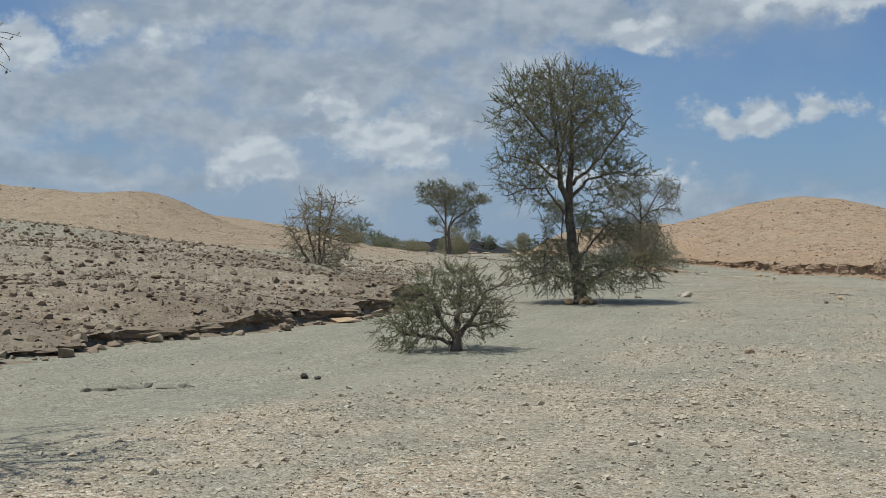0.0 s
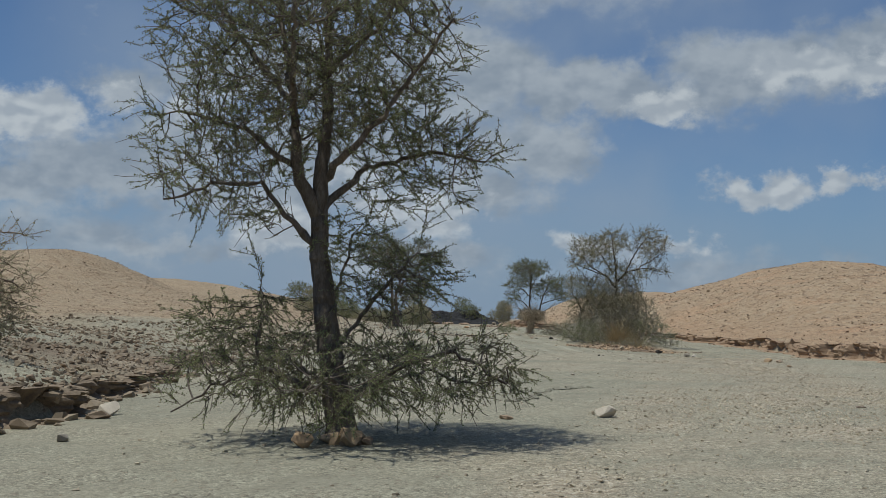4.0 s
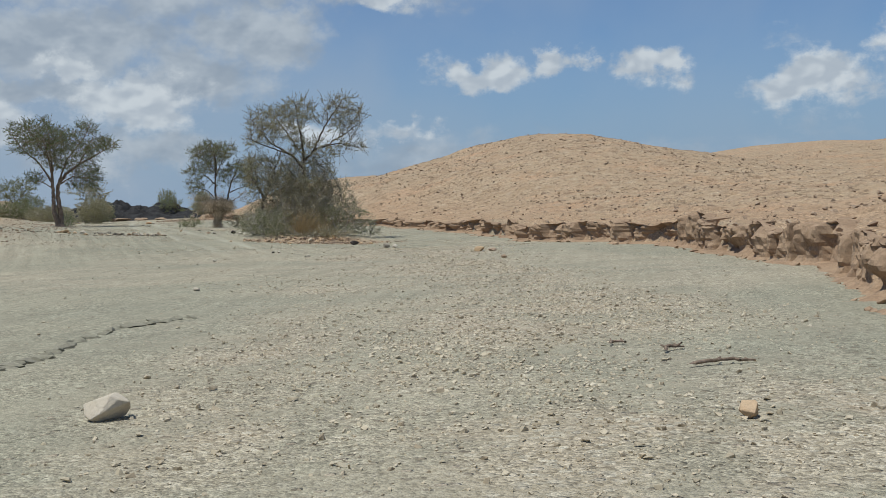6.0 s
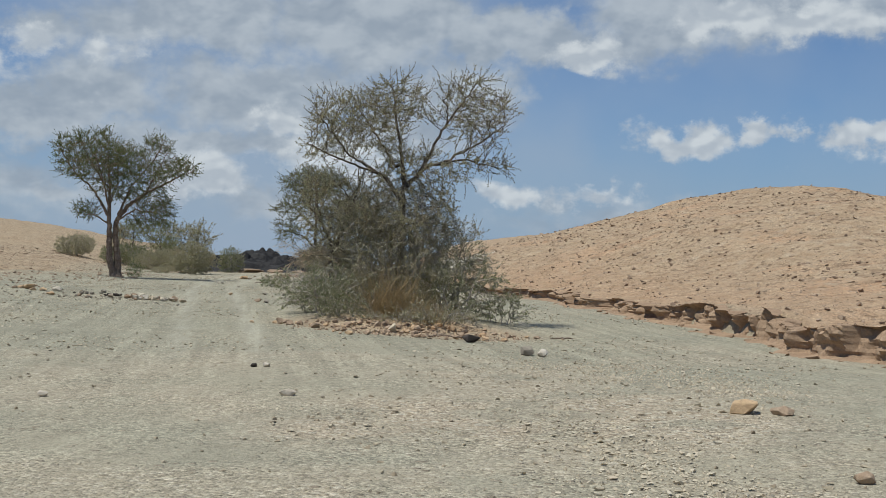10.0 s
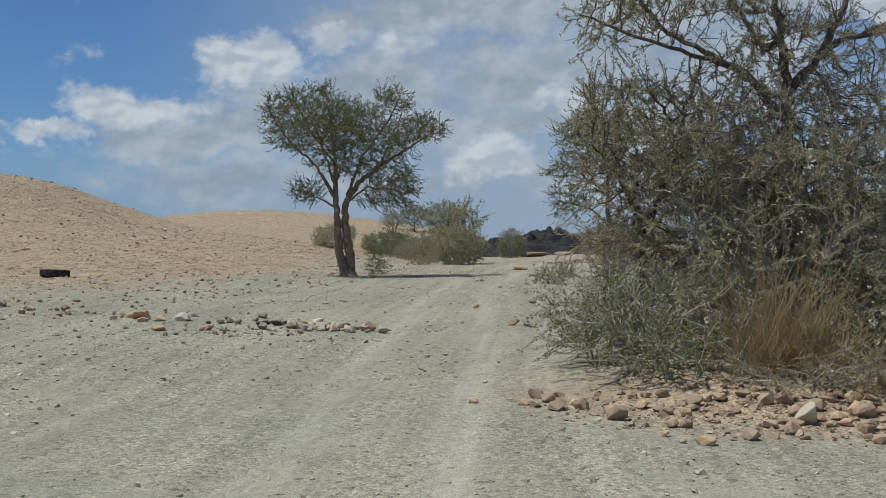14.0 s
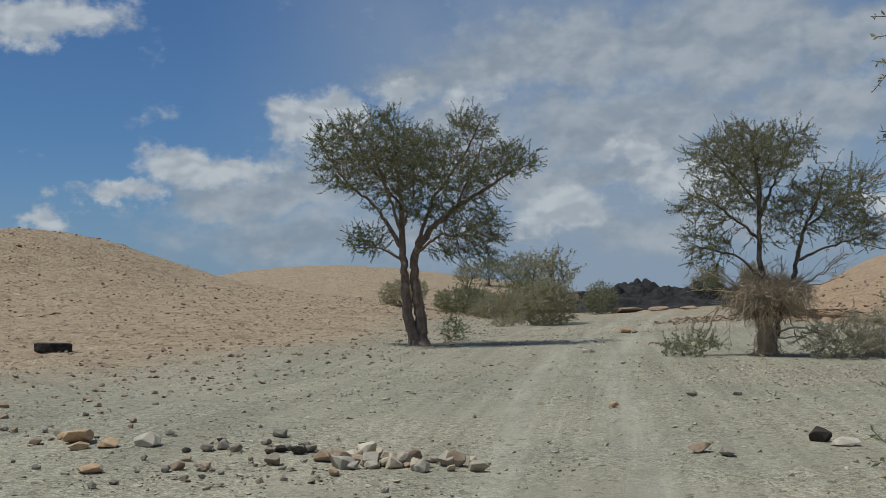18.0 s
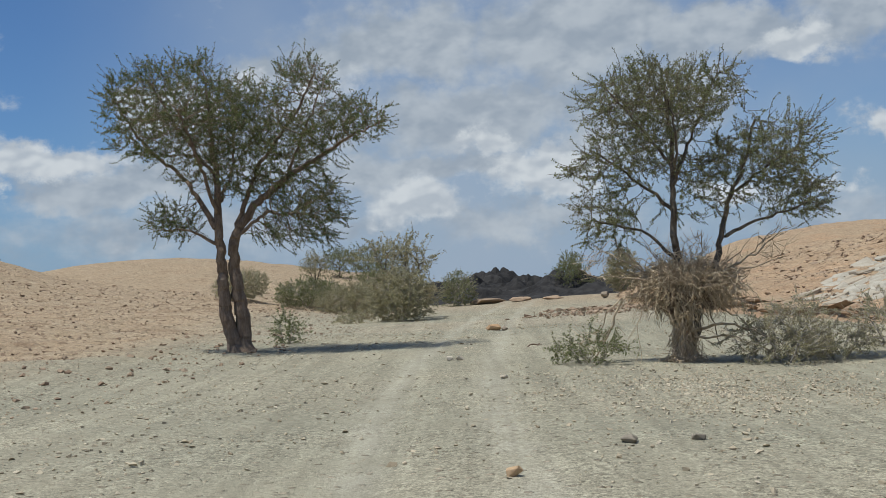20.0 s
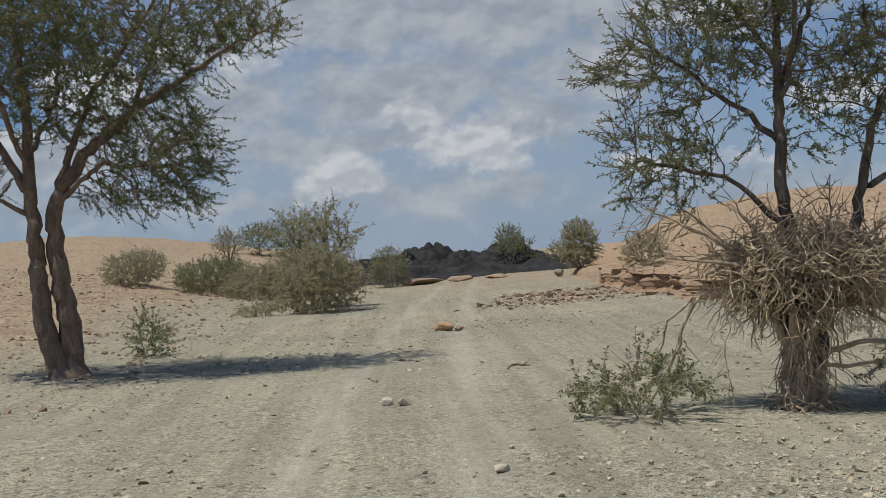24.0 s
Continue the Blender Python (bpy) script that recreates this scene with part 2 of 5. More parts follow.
    speck = n.math("MULTIPLY", n.ramp(n.noise(p, 14, 5, 0.75), 0.54, 0.66), n.ramp(n.noise(p, 0.9, 4, 0.6), 0.35, 0.65, 0.25, 0.85))
    speck = n.math("MULTIPLY", speck, n.math("MULTIPLY_ADD", zones["Alpha"], -0.8, 1.0))
    col = n.mix(speck, col, n.mix(0.72, col, (0.11, 0.085, 0.06)))
    col = n.mix(n.ramp(fine, 0.3, 0.75, 0.0, 0.4), col, n.mix(0.5, col, (0.16, 0.13, 0.09)))
    grit = n.add("ShaderNodeTexVoronoi", None, Vector=p, Scale=62.0)
    tone = n.add("ShaderNodeSeparateColor", None, Color=grit.outputs["Color"]).outputs
    amount = n.math("MULTIPLY", n.ramp(n.noise(p, 0.7, 4, 0.65), 0.3, 0.62, 0.2, 0.9), n.math("MULTIPLY_ADD", zones["Alpha"], -0.55, 1.0))
    value = n.math("MULTIPLY_ADD", n.math("MULTIPLY", n.math("SUBTRACT", tone[0], 0.5), amount), 0.8, 1.0)
    pebt = n.math("MULTIPLY_ADD", n.math("MULTIPLY", n.math("SUBTRACT", pcol[1], 0.5), amount), 0.6, 1.0)
    value = n.math("MULTIPLY", value, pebt)
    place = n.add("ShaderNodeSeparateXYZ", None, Vector=p).outputs
    lines = []
    for slant in (-0.34, 0.11):
        across = n.math("MULTIPLY_ADD", place[1], slant, place[0])
        lines.append(n.noise(n.add("ShaderNodeCombineXYZ", None, X=n.math("MULTIPLY", across, 3.2), Y=n.math("MULTIPLY", place[1], 0.09)).outputs[0], 1.0, 5, 0.68, 0.3))
    up_valley = n.ramp(place[1], 58.0, 72.0)
    streak = n.math("MULTIPLY_ADD", n.math("SUBTRACT", lines[1], lines[0]), up_valley, lines[0])
    bed = n.math("MULTIPLY", n.math("SUBTRACT", 1.0, soil[0], clamp=True), n.math("SUBTRACT", 1.0, soil[2], clamp=True))
    value = n.math("MULTIPLY", value, n.math("MULTIPLY_ADD", n.math("MULTIPLY", n.ramp(streak, 0.3, 0.7, -0.5, 0.5), n.math("MULTIPLY", bed, n.math("MULTIPLY_ADD", up_valley, 0.55, 0.45))), 0.26, 1.0))
    col = n.mix(1.0, col, n.add("ShaderNodeCombineColor", None, Red=value, Green=value, Blue=value).outputs[0], "MULTIPLY")
    stone = n.math("SUBTRACT", 0.6, peb.outputs["Distance"], clamp=True)
    rise = n.math("ADD", n.math("MULTIPLY", stone, n.math("MULTIPLY_ADD", soil[1], 0.9, 0.25)), n.math("ADD", n.math("MULTIPLY", mid, 0.8), n.math("MULTIPLY", fine, 0.25)))
    rise = n.math("ADD", rise, n.math("ADD", n.math("MULTIPLY", chips, 0.7), n.math("MULTIPLY", n.math("SUBTRACT", 0.6, grit.outputs["Distance"], clamp=True), 0.3)))
    rise = n.math("ADD", rise, n.math("MULTIPLY", n.math("MULTIPLY", n.math("SUBTRACT", 0.7, rocks.outputs["Distance"], clamp=True), 2.0), soil[0]))
    finish(n, col, 0.95, rise, 0.85, 0.05, 0.1)
    return m


def make_rock(name, a, b, c, scale=3.0, dark=0.4):
    m, n = material(name)
    p = n.add("ShaderNodeNewGeometry").outputs
    rnd = n.add("ShaderNodeObjectInfo").outputs["Random"]
    v = n.vec("ADD", p["Position"], n.add("ShaderNodeCombineXYZ", None, X=n.math("MULTIPLY", rnd, 37.0)).outputs[0])
    g, f = n.noise(v, scale, 6, 0.65, 0.4), n.noise(v, scale * 9, 4, 0.7)
    col = n.mix(n.ramp(g, 0.35, 0.65), a, b)
    col = n.mix(n.ramp(p["Random Per Island"], 0.3, 1.0), col, c)
    col = n.mix(n.ramp(f, 0.35, 0.75, 0.0, dark), col, n.mix(0.6, col, (0.05, 0.04, 0.03)))
    finish(n, col, 0.9, n.math("ADD", g, n.math("MULTIPLY", f, 0.4)), 0.7, 0.04, 0.15)
    return m


def make_bark(name, a, b, dark=0.5):
    m, n = material(name)
    p = n.add("ShaderNodeNewGeometry").outputs["Position"]
    v = n.vec("MULTIPLY", p, (1, 1, 0.3))
    g, f = n.noise(v, 9, 5, 0.65, 0.5), n.noise(v, 45, 4, 0.7, 0.6)
    col = n.mix(n.ramp(g, 0.35, 0.65), a, b)
    col = n.mix(n.ramp(f, 0.4, 0.7, 0.0, dark), col, n.mix(0.65, col, (0.02, 0.015, 0.01)))
    finish(n, col, 0.9, n.math("ADD", f, g), 0.8, 0.02, 0.15)
    return m


def make_leaf(name, a, b, c):
    m, n = material(name)
    g = n.add("ShaderNodeNewGeometry").outputs
    col = n.mix(g["Random Per Island"], a, b)
    col = n.mix(n.ramp(n.noise(g["Position"], 1.3, 3, 0.6), 0.5, 0.72, 0.0, 0.8), col, c)
    d = n.add("ShaderNodeBsdfPrincipled", None, Base_Color=col, Roughness=0.6)
    d.inputs["Specular IOR Level"].default_value = 0.2
    t = n.add("ShaderNodeBsdfTranslucent", None, Color=col)
    n.add("ShaderNodeOutputMaterial", None, Surface=n.add("ShaderNodeMixShader", None, Fac=0.5, i1=d.outputs[0], i2=t.outputs[0]).outputs[0])
    return m


GROUND = make_ground()
EARTH_BROWN = make_rock("brown_bank_earth", (0.19, 0.145, 0.10), (0.31, 0.24, 0.165), (0.25, 0.19, 0.13), 2.6, 0.6)
EARTH = make_rock("bank_earth", (0.28, 0.187, 0.118), (0.41, 0.29, 0.187), (0.36, 0.25, 0.16), 2.2, 0.6)
STONE_TAN = make_rock("tan_stone", (0.36, 0.25, 0.16), (0.47, 0.36, 0.25), (0.30, 0.22, 0.15))
STONE_PINK = make_rock("pink_stone", (0.50, 0.32, 0.18), (0.58, 0.43, 0.28), (0.55, 0.39, 0.23))
STONE_PALE = make_rock("pale_stone", (0.50, 0.435, 0.34), (0.61, 0.555, 0.46), (0.55, 0.475, 0.365), 4.0, 0.25)
STONE_GREY = make_rock("grey_stone", (0.23, 0.205, 0.16), (0.34, 0.305, 0.245), (0.28, 0.225, 0.165))
STONE_ASH = make_rock("pale_grey_rock", (0.38, 0.345, 0.275), (0.50, 0.465, 0.385), (0.44, 0.375, 0.285), 2.6, 0.5)
STONE_DARK = make_rock("dark_stone", (0.045, 0.038, 0.032), (0.085, 0.07, 0.058), (0.06, 0.05, 0.042))
GRAVEL = make_rock("gravel", (0.38, 0.32, 0.225), (0.54, 0.47, 0.34), (0.33, 0.27, 0.185), 1.2)
GRAVEL_PALE = make_rock("pale_gravel", (0.47, 0.40, 0.285), (0.60, 0.53, 0.40), (0.52, 0.435, 0.31), 1.2, 0.2)
SCREE = make_rock("scree", (0.32, 0.235, 0.16), (0.43, 0.33, 0.235), (0.27, 0.19, 0.13), 1.2)
SCREE_BROWN = make_rock("brown_scree", (0.20, 0.155, 0.105), (0.36, 0.29, 0.20), (0.27, 0.20, 0.135), 1.2)
LAVA = make_rock("black_lava", (0.016, 0.016, 0.017), (0.052, 0.05, 0.048), (0.03, 0.03, 0.03), 0.8)
BARK_DARK = make_bark("dark_bark", (0.135, 0.108, 0.082), (0.235, 0.195, 0.155))
BARK_BROWN = make_bark("brown_bark", (0.20, 0.145, 0.105), (0.31, 0.235, 0.175))
BARK_DRY = make_bark("dry_wood", (0.45, 0.345, 0.225), (0.62, 0.50, 0.35), 0.3)
BARK_STRAW = make_bark("straw_twigs", (0.57, 0.44, 0.285), (0.72, 0.59, 0.42), 0.2)
BARK_GREY = make_bark("grey_bark", (0.36, 0.32, 0.265), (0.52, 0.47, 0.40), 0.3)
LEAF_OLIVE = make_leaf("olive_leaves", (0.185, 0.21, 0.095), (0.315, 0.325, 0.16), (0.27, 0.235, 0.13))
LEAF_GREEN = make_leaf("green_leaves", (0.12, 0.155, 0.055), (0.205, 0.245, 0.10), (0.185, 0.185, 0.09))
LEAF_GREY = make_leaf("grey_green_leaves", (0.325, 0.305, 0.178), (0.465, 0.435, 0.268), (0.445, 0.36, 0.228))
LEAF_DRY = make_leaf("dry_straw", (0.44, 0.33, 0.17), (0.62, 0.49, 0.29), (0.38, 0.28, 0.14))


# ---- mesh helpers ----
def mesh(name, verts, faces, mat, smooth=False):
    """A mesh from arrays of points and of faces with one number of corners."""
    verts, faces = np.asarray(verts, np.float32), np.asarray(faces, np.int32)
    me = bpy.data.meshes.new(name)
    me.vertices.add(len(verts))
    me.vertices.foreach_set("co", verts.ravel())
    k = faces.shape[1]
    me.loops.add(faces.size)
    me.loops.foreach_set("vertex_index", faces.ravel())
    me.polygons.add(len(faces))
    me.polygons.foreach_set("loop_start", np.arange(0, faces.size, k, dtype=np.int32))
    me.polygons.foreach_set("loop_total", np.full(len(faces), k, np.int32))
    me.polygons.foreach_set("use_smooth", np.full(len(faces), smooth, bool))
    me.materials.append(mat)
    me.update(calc_edges=True)
    return me


def part(name, me, parent, label=""):
    ob = new(name, me)
    ob.parent = parent
    return tagged(ob, label)


def hash2(ix, iy, seed):
    h = (ix * 374761393 + iy * 668265263 + seed * 974711) & 0x7FFFFFFF
    h = ((h ^ (h >> 13)) * 1274126177) & 0x7FFFFFFF
    return ((h ^ (h >> 16)) & 0xFFFF) / 65535.0


def vnoise(x, y, seed=0):
    """Smooth value noise, -1 to 1."""
    x, y = np.asarray(x, float), np.asarray(y, float)
    ix, iy = np.floor(x).astype(np.int64), np.floor(y).astype(np.int64)
    fx, fy = x - ix, y - iy
    fx, fy = fx * fx * (3 - 2 * fx), fy * fy * (3 - 2 * fy)
    a, b = hash2(ix, iy, seed), hash2(ix + 1, iy, seed)
    c, d = hash2(ix, iy + 1, seed), hash2(ix + 1, iy + 1, seed)
    return 2 * (a + (b - a) * fx + (c - a) * fy + (a - b - c + d) * fx * fy) - 1


def fbm(x, y, octaves=4, seed=0):
    return sum(vnoise(np.asarray(x) * 2.03 ** i, np.asarray(y) * 2.03 ** i, seed + i * 17) * 0.52 ** i for i in range(octaves))


def step(v, a, b):
    u = np.clip((np.asarray(v, float) - a) / (b - a), 0, 1)
    return u * u * (3 - 2 * u)


# ---- the lie of the land ----
def bank_right(y):
    y = np.asarray(y, float)
    x = np.interp(y, [-60, 0, 30, 36, 40, 45, 51, 55, 60, 66, 72, 77, 88, 98, 105, 111, 118, 128, 140, 165, 300, 2000], [15, 14.5, 14.2, 14.3, 15.4, 17.4, 19.7, 20.6, 21.4, 21.5, 21.2, 20.5, 19.3, 17.8, 16.6, 13.6, 10.6, 9.6, 9.0, 9.5, 20, 120])
    return x + 0.55 * vnoise(y * 0.42, 0 * y + 3.1, 5) + 0.30 * vnoise(y * 1.3, 0 * y + 9.7, 6)


def bank_left(y):
    y = np.asarray(y, float)
    x = np.interp(y, [-60, 0, 12, 18.6, 21, 23, 25, 27.6, 31, 37, 45, 52, 62, 80, 100, 125, 150, 300, 2000], [-14, -10.5, -8.4, -6.8, -6.1, -4.9, -3.8, -2.3, -1.4, -0.9, -1.5, -2.2, -1.0, 1.5, 1.2, -0.5, -3, -16, -120])
    return x + 0.35 * vnoise(y * 0.5, 0 * y + 5.3, 8) + 0.2 * vnoise(y * 1.6, 0 * y + 1.9, 9)


def gravel_zone(x, y):
    """Where coarse gravel covers the silt, 0 to 1."""
    edge = np.interp(y, [0, 5, 11, 20, 33, 45, 60, 70], [-14, -9, -4, 2.2, 6.6, 8.5, 10.5, 12.5])
    wide = np.interp(y, [0, 15, 25, 40, 60, 75], [16, 12, 8, 8, 7, 5])
    band = step(x, edge - 0.8, edge + 1.2) * step(x, edge + wide, edge + wide - 2.5) * step(y, 74, 62)
    smooth = np.exp(-((x - np.interp(y, [0, 10, 20, 33, 50, 70], [4.4, 5.4, 6.3, 8.5, 11.5, 10.2])) / 0.9) ** 2)
    return np.clip(band * (0.75 + 0.7 * fbm(x * 0.35, y * 0.35, 3, 45)) * (1 - 0.6 * smooth), 0, 1)


def track(y):
    return np.interp(y, [60, 70, 80, 88, 96.5, 102, 113, 120, 127, 150, 180], [11.0, 9.9, 8.6, 7.5, 6.2, 5.7, 5.0, 4.7, 4.5, 3.6, 1.0])


HILLS = [  # x, y, height, half widths across and along
    (-55.1, 144.5, 7.2, 28.3, 25.6), (-33.3, 139.5, 2.4, 6.6, 19.2), (-48.0, 228.7, 5.6, 31.5, 32.6), (36.7, 126.8, 4.4, 13.4, 24.7), (35.2, 214.7, 4.0, 27.0, 47.6), (86.6, 145.2, 4.6, 30.2, 22.3),
    (-62.5, 67.5, 3.4, 29.7, 25.4), (84.7, 63.2, 3.1, 43.1, 30.6), (-147.2, 299.5, 9.0, 62.1, 77.6), (167.5, 324.0, 11.9, 70.7, 92.5), (32.0, 102.8, 1.6, 11.1, 8.1),
]


def ground(x, y):
    x, y = np.asarray(x, float), np.asarray(y, float)
    z = np.interp(y, [-60, 0, 18, 34, 55, 66, 78, 88, 100, 122, 165, 300], [-0.5, -0.26, -0.15, 0.1, 0.13, 0.18, 0.43, 0.68, 0.84, 1.02, 1.0, 1.4])
    dr, dl = x - bank_right(y), bank_left(y) - x
    z = z - 0.06 * np.clip(x - track(y) - 0.8, 0, 5) * step(y, 64, 74) * step(y, 118, 104)
    z = z + np.interp(y, [72, 80, 87, 96, 110, 150], [0, 0.07, 0.08, 0.035, 0.02, 0.0]) * np.clip(track(y) - x - 1.0, 0, 6)
    hr = np.interp(y, [0, 30, 36, 50, 62, 80, 92, 104, 112, 122, 140, 160], [0.3, 0.35, 0.5, 0.68, 0.62, 0.5, 0.34, 0.18, 0.3, 0.42, 0.3, 0.1]) * (1 + 0.3 * vnoise(y * 0.7, 0 * y, 3))
    hl = np.interp(y, [0, 10, 18, 22, 26, 31, 38, 46, 54, 60], [0.04, 0.05, 0.07, 0.14, 0.3, 0.34, 0.25, 0.15, 0.04, 0.0]) * (1 + 0.65 * vnoise(y * 0.8, 0 * y, 4))
    z = z + hr * step(dr, 0.16, 0.4) + hl * step(dl, 0.12, 0.4)
    right = np.clip(dr, 0, None)
    z = z + np.interp(y, [30, 50, 80, 110, 130], [0.05, 0.04, 0.035, 0.05, 0.06]) * 12 * (1 - np.exp(-right / 12))
    left = np.clip(dl, 0, None)
    z = z + np.interp(y, [0, 20, 31, 42, 50, 62, 80, 120], [0.13, 0.11, 0.11, 0.2, 0.2, 0.085, 0.055, 0.05]) * 22 * (1 - np.exp(-left / 22))
    rise = 0.0
    for hx, hy, h, wx, wy in HILLS:
        r2 = ((x - hx) / wx) ** 2 + ((y - hy) / wy) ** 2
        rise = rise + h * np.exp(-r2 ** 0.9)
    z = z + rise * (step(np.maximum(dr, dl), -0.5, 10.0) if np.ndim(x) else 1.0)
    off = step(np.maximum(dr, dl), 0.1, 3.0)
    z = z + off * (0.15 * fbm(x * 0.16, y * 0.16, 3, 21) + 0.075 * fbm(x * 0.9, y * 0.9, 3, 25)) + 0.02 * fbm(x * 0.5, y * 0.5, 3, 31)
    z = z + 0.30 * np.exp(-(((x - 12.9) / 2.6) ** 2 + ((y - 79.9) / 2.6) ** 2) ** 2)
    for side in (-0.68, 0.68):
        z = z - 0.035 * np.exp(-((x - track(y) - side) / 0.22) ** 2) * step(y, 64, 72)
    return z


def gz(x, y):
    return float(ground(np.array([x]), np.array([y]))[0])


def spaced(start, stop, first, growth):
    out, d = [start], first
    while out[-1] < stop:
        out.append(out[-1] + d)
        d *= growth
    return np.array(out)


def build_ground():
    ys = np.concatenate([-spaced(0, 2500, 0.8, 1.16)[1:][::-1], np.arange(0, 30, 0.3), np.arange(30, 132, 0.26), 132 + spaced(0, 2600, 0.4, 1.05)])
    out = np.concatenate([[0, 0.1, 0.17, 0.23, 0.3], 0.3 + spaced(0, 45, 0.2, 1.012)[1:], 45.5 + spaced(0, 2600, 1, 1.16)[1:]])
    inner = np.linspace(0, 1, 96)[1:-1]
    xl, xr = bank_left(ys)[:, None], bank_right(ys)[:, None]
    gx = np.concatenate([xl - out[None, ::-1], xl + (xr - xl) * inner[None], xr + out[None]], axis=1)
    gy = np.repeat(ys[:, None], gx.shape[1], 1)
    gzz = ground(gx, gy)
    rows, cols = gx.shape
    idx = np.arange(rows * cols).reshape(rows, cols)
    faces = np.stack([idx[:-1, :-1], idx[:-1, 1:], idx[1:, 1:], idx[1:, :-1]], -1).reshape(-1, 4)
    me = mesh("ground", np.stack([gx, gy, gzz], -1).reshape(-1, 3), faces, GROUND, True)
    x, y = gx.ravel(), gy.ravel()
    dr, dl = x - bank_right(y), bank_left(y) - x
    wob = fbm(x * 0.12, y * 0.12, 4, 41)
    hill = np.clip(step(dr, -0.1, 1.2) + step(dl + 1.5 * wob, 0.0, 6.0) * step(y + 6 * wob, 60, 92) + step(dl + 3 * wob, 6, 26), 0, 1)
    far = step(y, 120, 150) * 0.55
    hill = np.maximum(hill, far)
    gravel = np.maximum(gravel_zone(x, y), 0.5 * step(wob, 0.25, 0.7)) * (1 - hill)
    mound = np.exp(-(((x - 13.0) / 2.6) ** 2 + ((y - 77.6) / 1.5) ** 2) ** 2)
    hill = np.maximum(hill, 0.9 * mound)
    red = np.clip(np.exp(-(dr / 4.5) ** 2) * step(dr, -0.05, 0.1) + step(dl, -0.1, 0.4) * step(dl, 16, 3) * step(y, 66, 50), 0, 1) * np.clip(0.75 + wob, 0, 1)
    rut = np.maximum(*[np.exp(-((x - track(y) - side + 0.12 * vnoise(y * 0.25, 0 * y, 77)) / 0.2) ** 2) for side in (-0.68, 0.68)]) * step(y, 66, 76) * step(y, 165, 140)
    soil = np.stack([hill, gravel, red, rut], -1).astype(np.float32)
    me.attributes.new("soil", "FLOAT_COLOR", "POINT").data.foreach_set("color", soil.ravel())
    tagged(new("ground", me), "pale silt and gravel bed of a dry wadi between stony tan slopes", "ground", kind="structure")


build_ground()

# ---- trees and shrubs ----
def ellipsoid_points(rng, cx, cy, cz, rx, ry, rz, n, pad=0.0):
    d = rng.normal(size=(n, 3))
    d /= np.linalg.norm(d, axis=1)[:, None]
    spot = np.array([cx, cy, cz]) + d * (rng.random((n, 1)) ** 0.42) * np.array([rx, ry, rz])
    if pad > 0:
        # goals gathered in flat pads, with gaps between them
        centre = spot[: max(4, n // 28)]
        flat = np.array([pad, pad, pad * 0.4]) * min(1.0, (rx + rz) / 2.4)
        loose = rng.random((n, 1)) < 0.45
        spot = np.where(loose, spot, centre[rng.integers(0, len(centre), n)] + rng.normal(size=(n, 3)) * flat)
    return spot


def grow(rng, stems, goals, stride=0.14, reach=1.1, kill=0.2, turns=90, droop=0.0):
    """Branches that grow from the stems towards the goals. Returns the nodes and each one's parent."""
    pos, par = [], []
    for stem in stems:
        begun = len(pos)
        pts = np.array(stem["path"], float)
        last = stem["from"]
        if last == "near" and pos:
            last = int(np.argmin(np.linalg.norm(np.array(pos) - pts[0], axis=1)))
        elif last == "near":
            last = -1
        for a, b in zip(pts[:-1], pts[1:]):
            count = max(2, int(np.linalg.norm(b - a) / stride))
            for i in range(count):
                pos.append(a + (b - a) * i / count + rng.normal(size=3) * stride * 0.14)
                par.append(last)
                last = len(pos) - 1
        pos.append(pts[-1])
        par.append(last)
        stem["count"] = len(pos) - begun
    nodes, parent = np.array(pos), list(par)
    alive = goals.copy()
    dist = np.full(len(alive), 1e9)
    near = np.zeros(len(alive), int)

    def update(first):
        fresh = nodes[first:]
        for i in range(0, len(fresh), 400):
            d = np.linalg.norm(alive[:, None] - fresh[None, i:i + 400], axis=2)
            j = d.argmin(1)
            dm = d[np.arange(len(alive)), j]
            better = dm < dist
            dist[better], near[better] = dm[better], first + i + j[better]

    update(0)
    for turn in range(turns):
        if not len(alive):
            break
        use = dist < max(reach, np.min(dist) * 1.05)
        pull = np.zeros_like(nodes)
        v = alive[use] - nodes[near[use]]
        np.add.at(pull, near[use], v / (np.linalg.norm(v, axis=1)[:, None] + 1e-9))
        who = np.nonzero(np.linalg.norm(pull, axis=1) > 1e-6)[0]
        d = pull[who] / np.linalg.norm(pull[who], axis=1)[:, None] + rng.normal(size=(len(who), 3)) * 0.2
        d[:, 2] -= droop
        d /= np.linalg.norm(d, axis=1)[:, None]
        first = len(nodes)
        nodes = np.vstack([nodes, nodes[who] + d * stride])
        parent.extend(who.tolist())
        update(first)
        keep = dist > kill
        if keep.all() and turn > 45:
            break
        alive, dist, near = alive[keep], dist[keep], near[keep]
    return nodes, np.array(parent)


def girth(nodes, parent, tip, power, limit):
    load = np.zeros(len(nodes))
    kids = np.bincount(parent[parent >= 0], minlength=len(nodes))
    load[kids == 0] = 1.0
    for i in range(len(nodes) - 1, -1, -1):
        if parent[i] >= 0:
            load[parent[i]] += load[i]
    return np.minimum(tip * load ** (1 / power), limit), load, kids


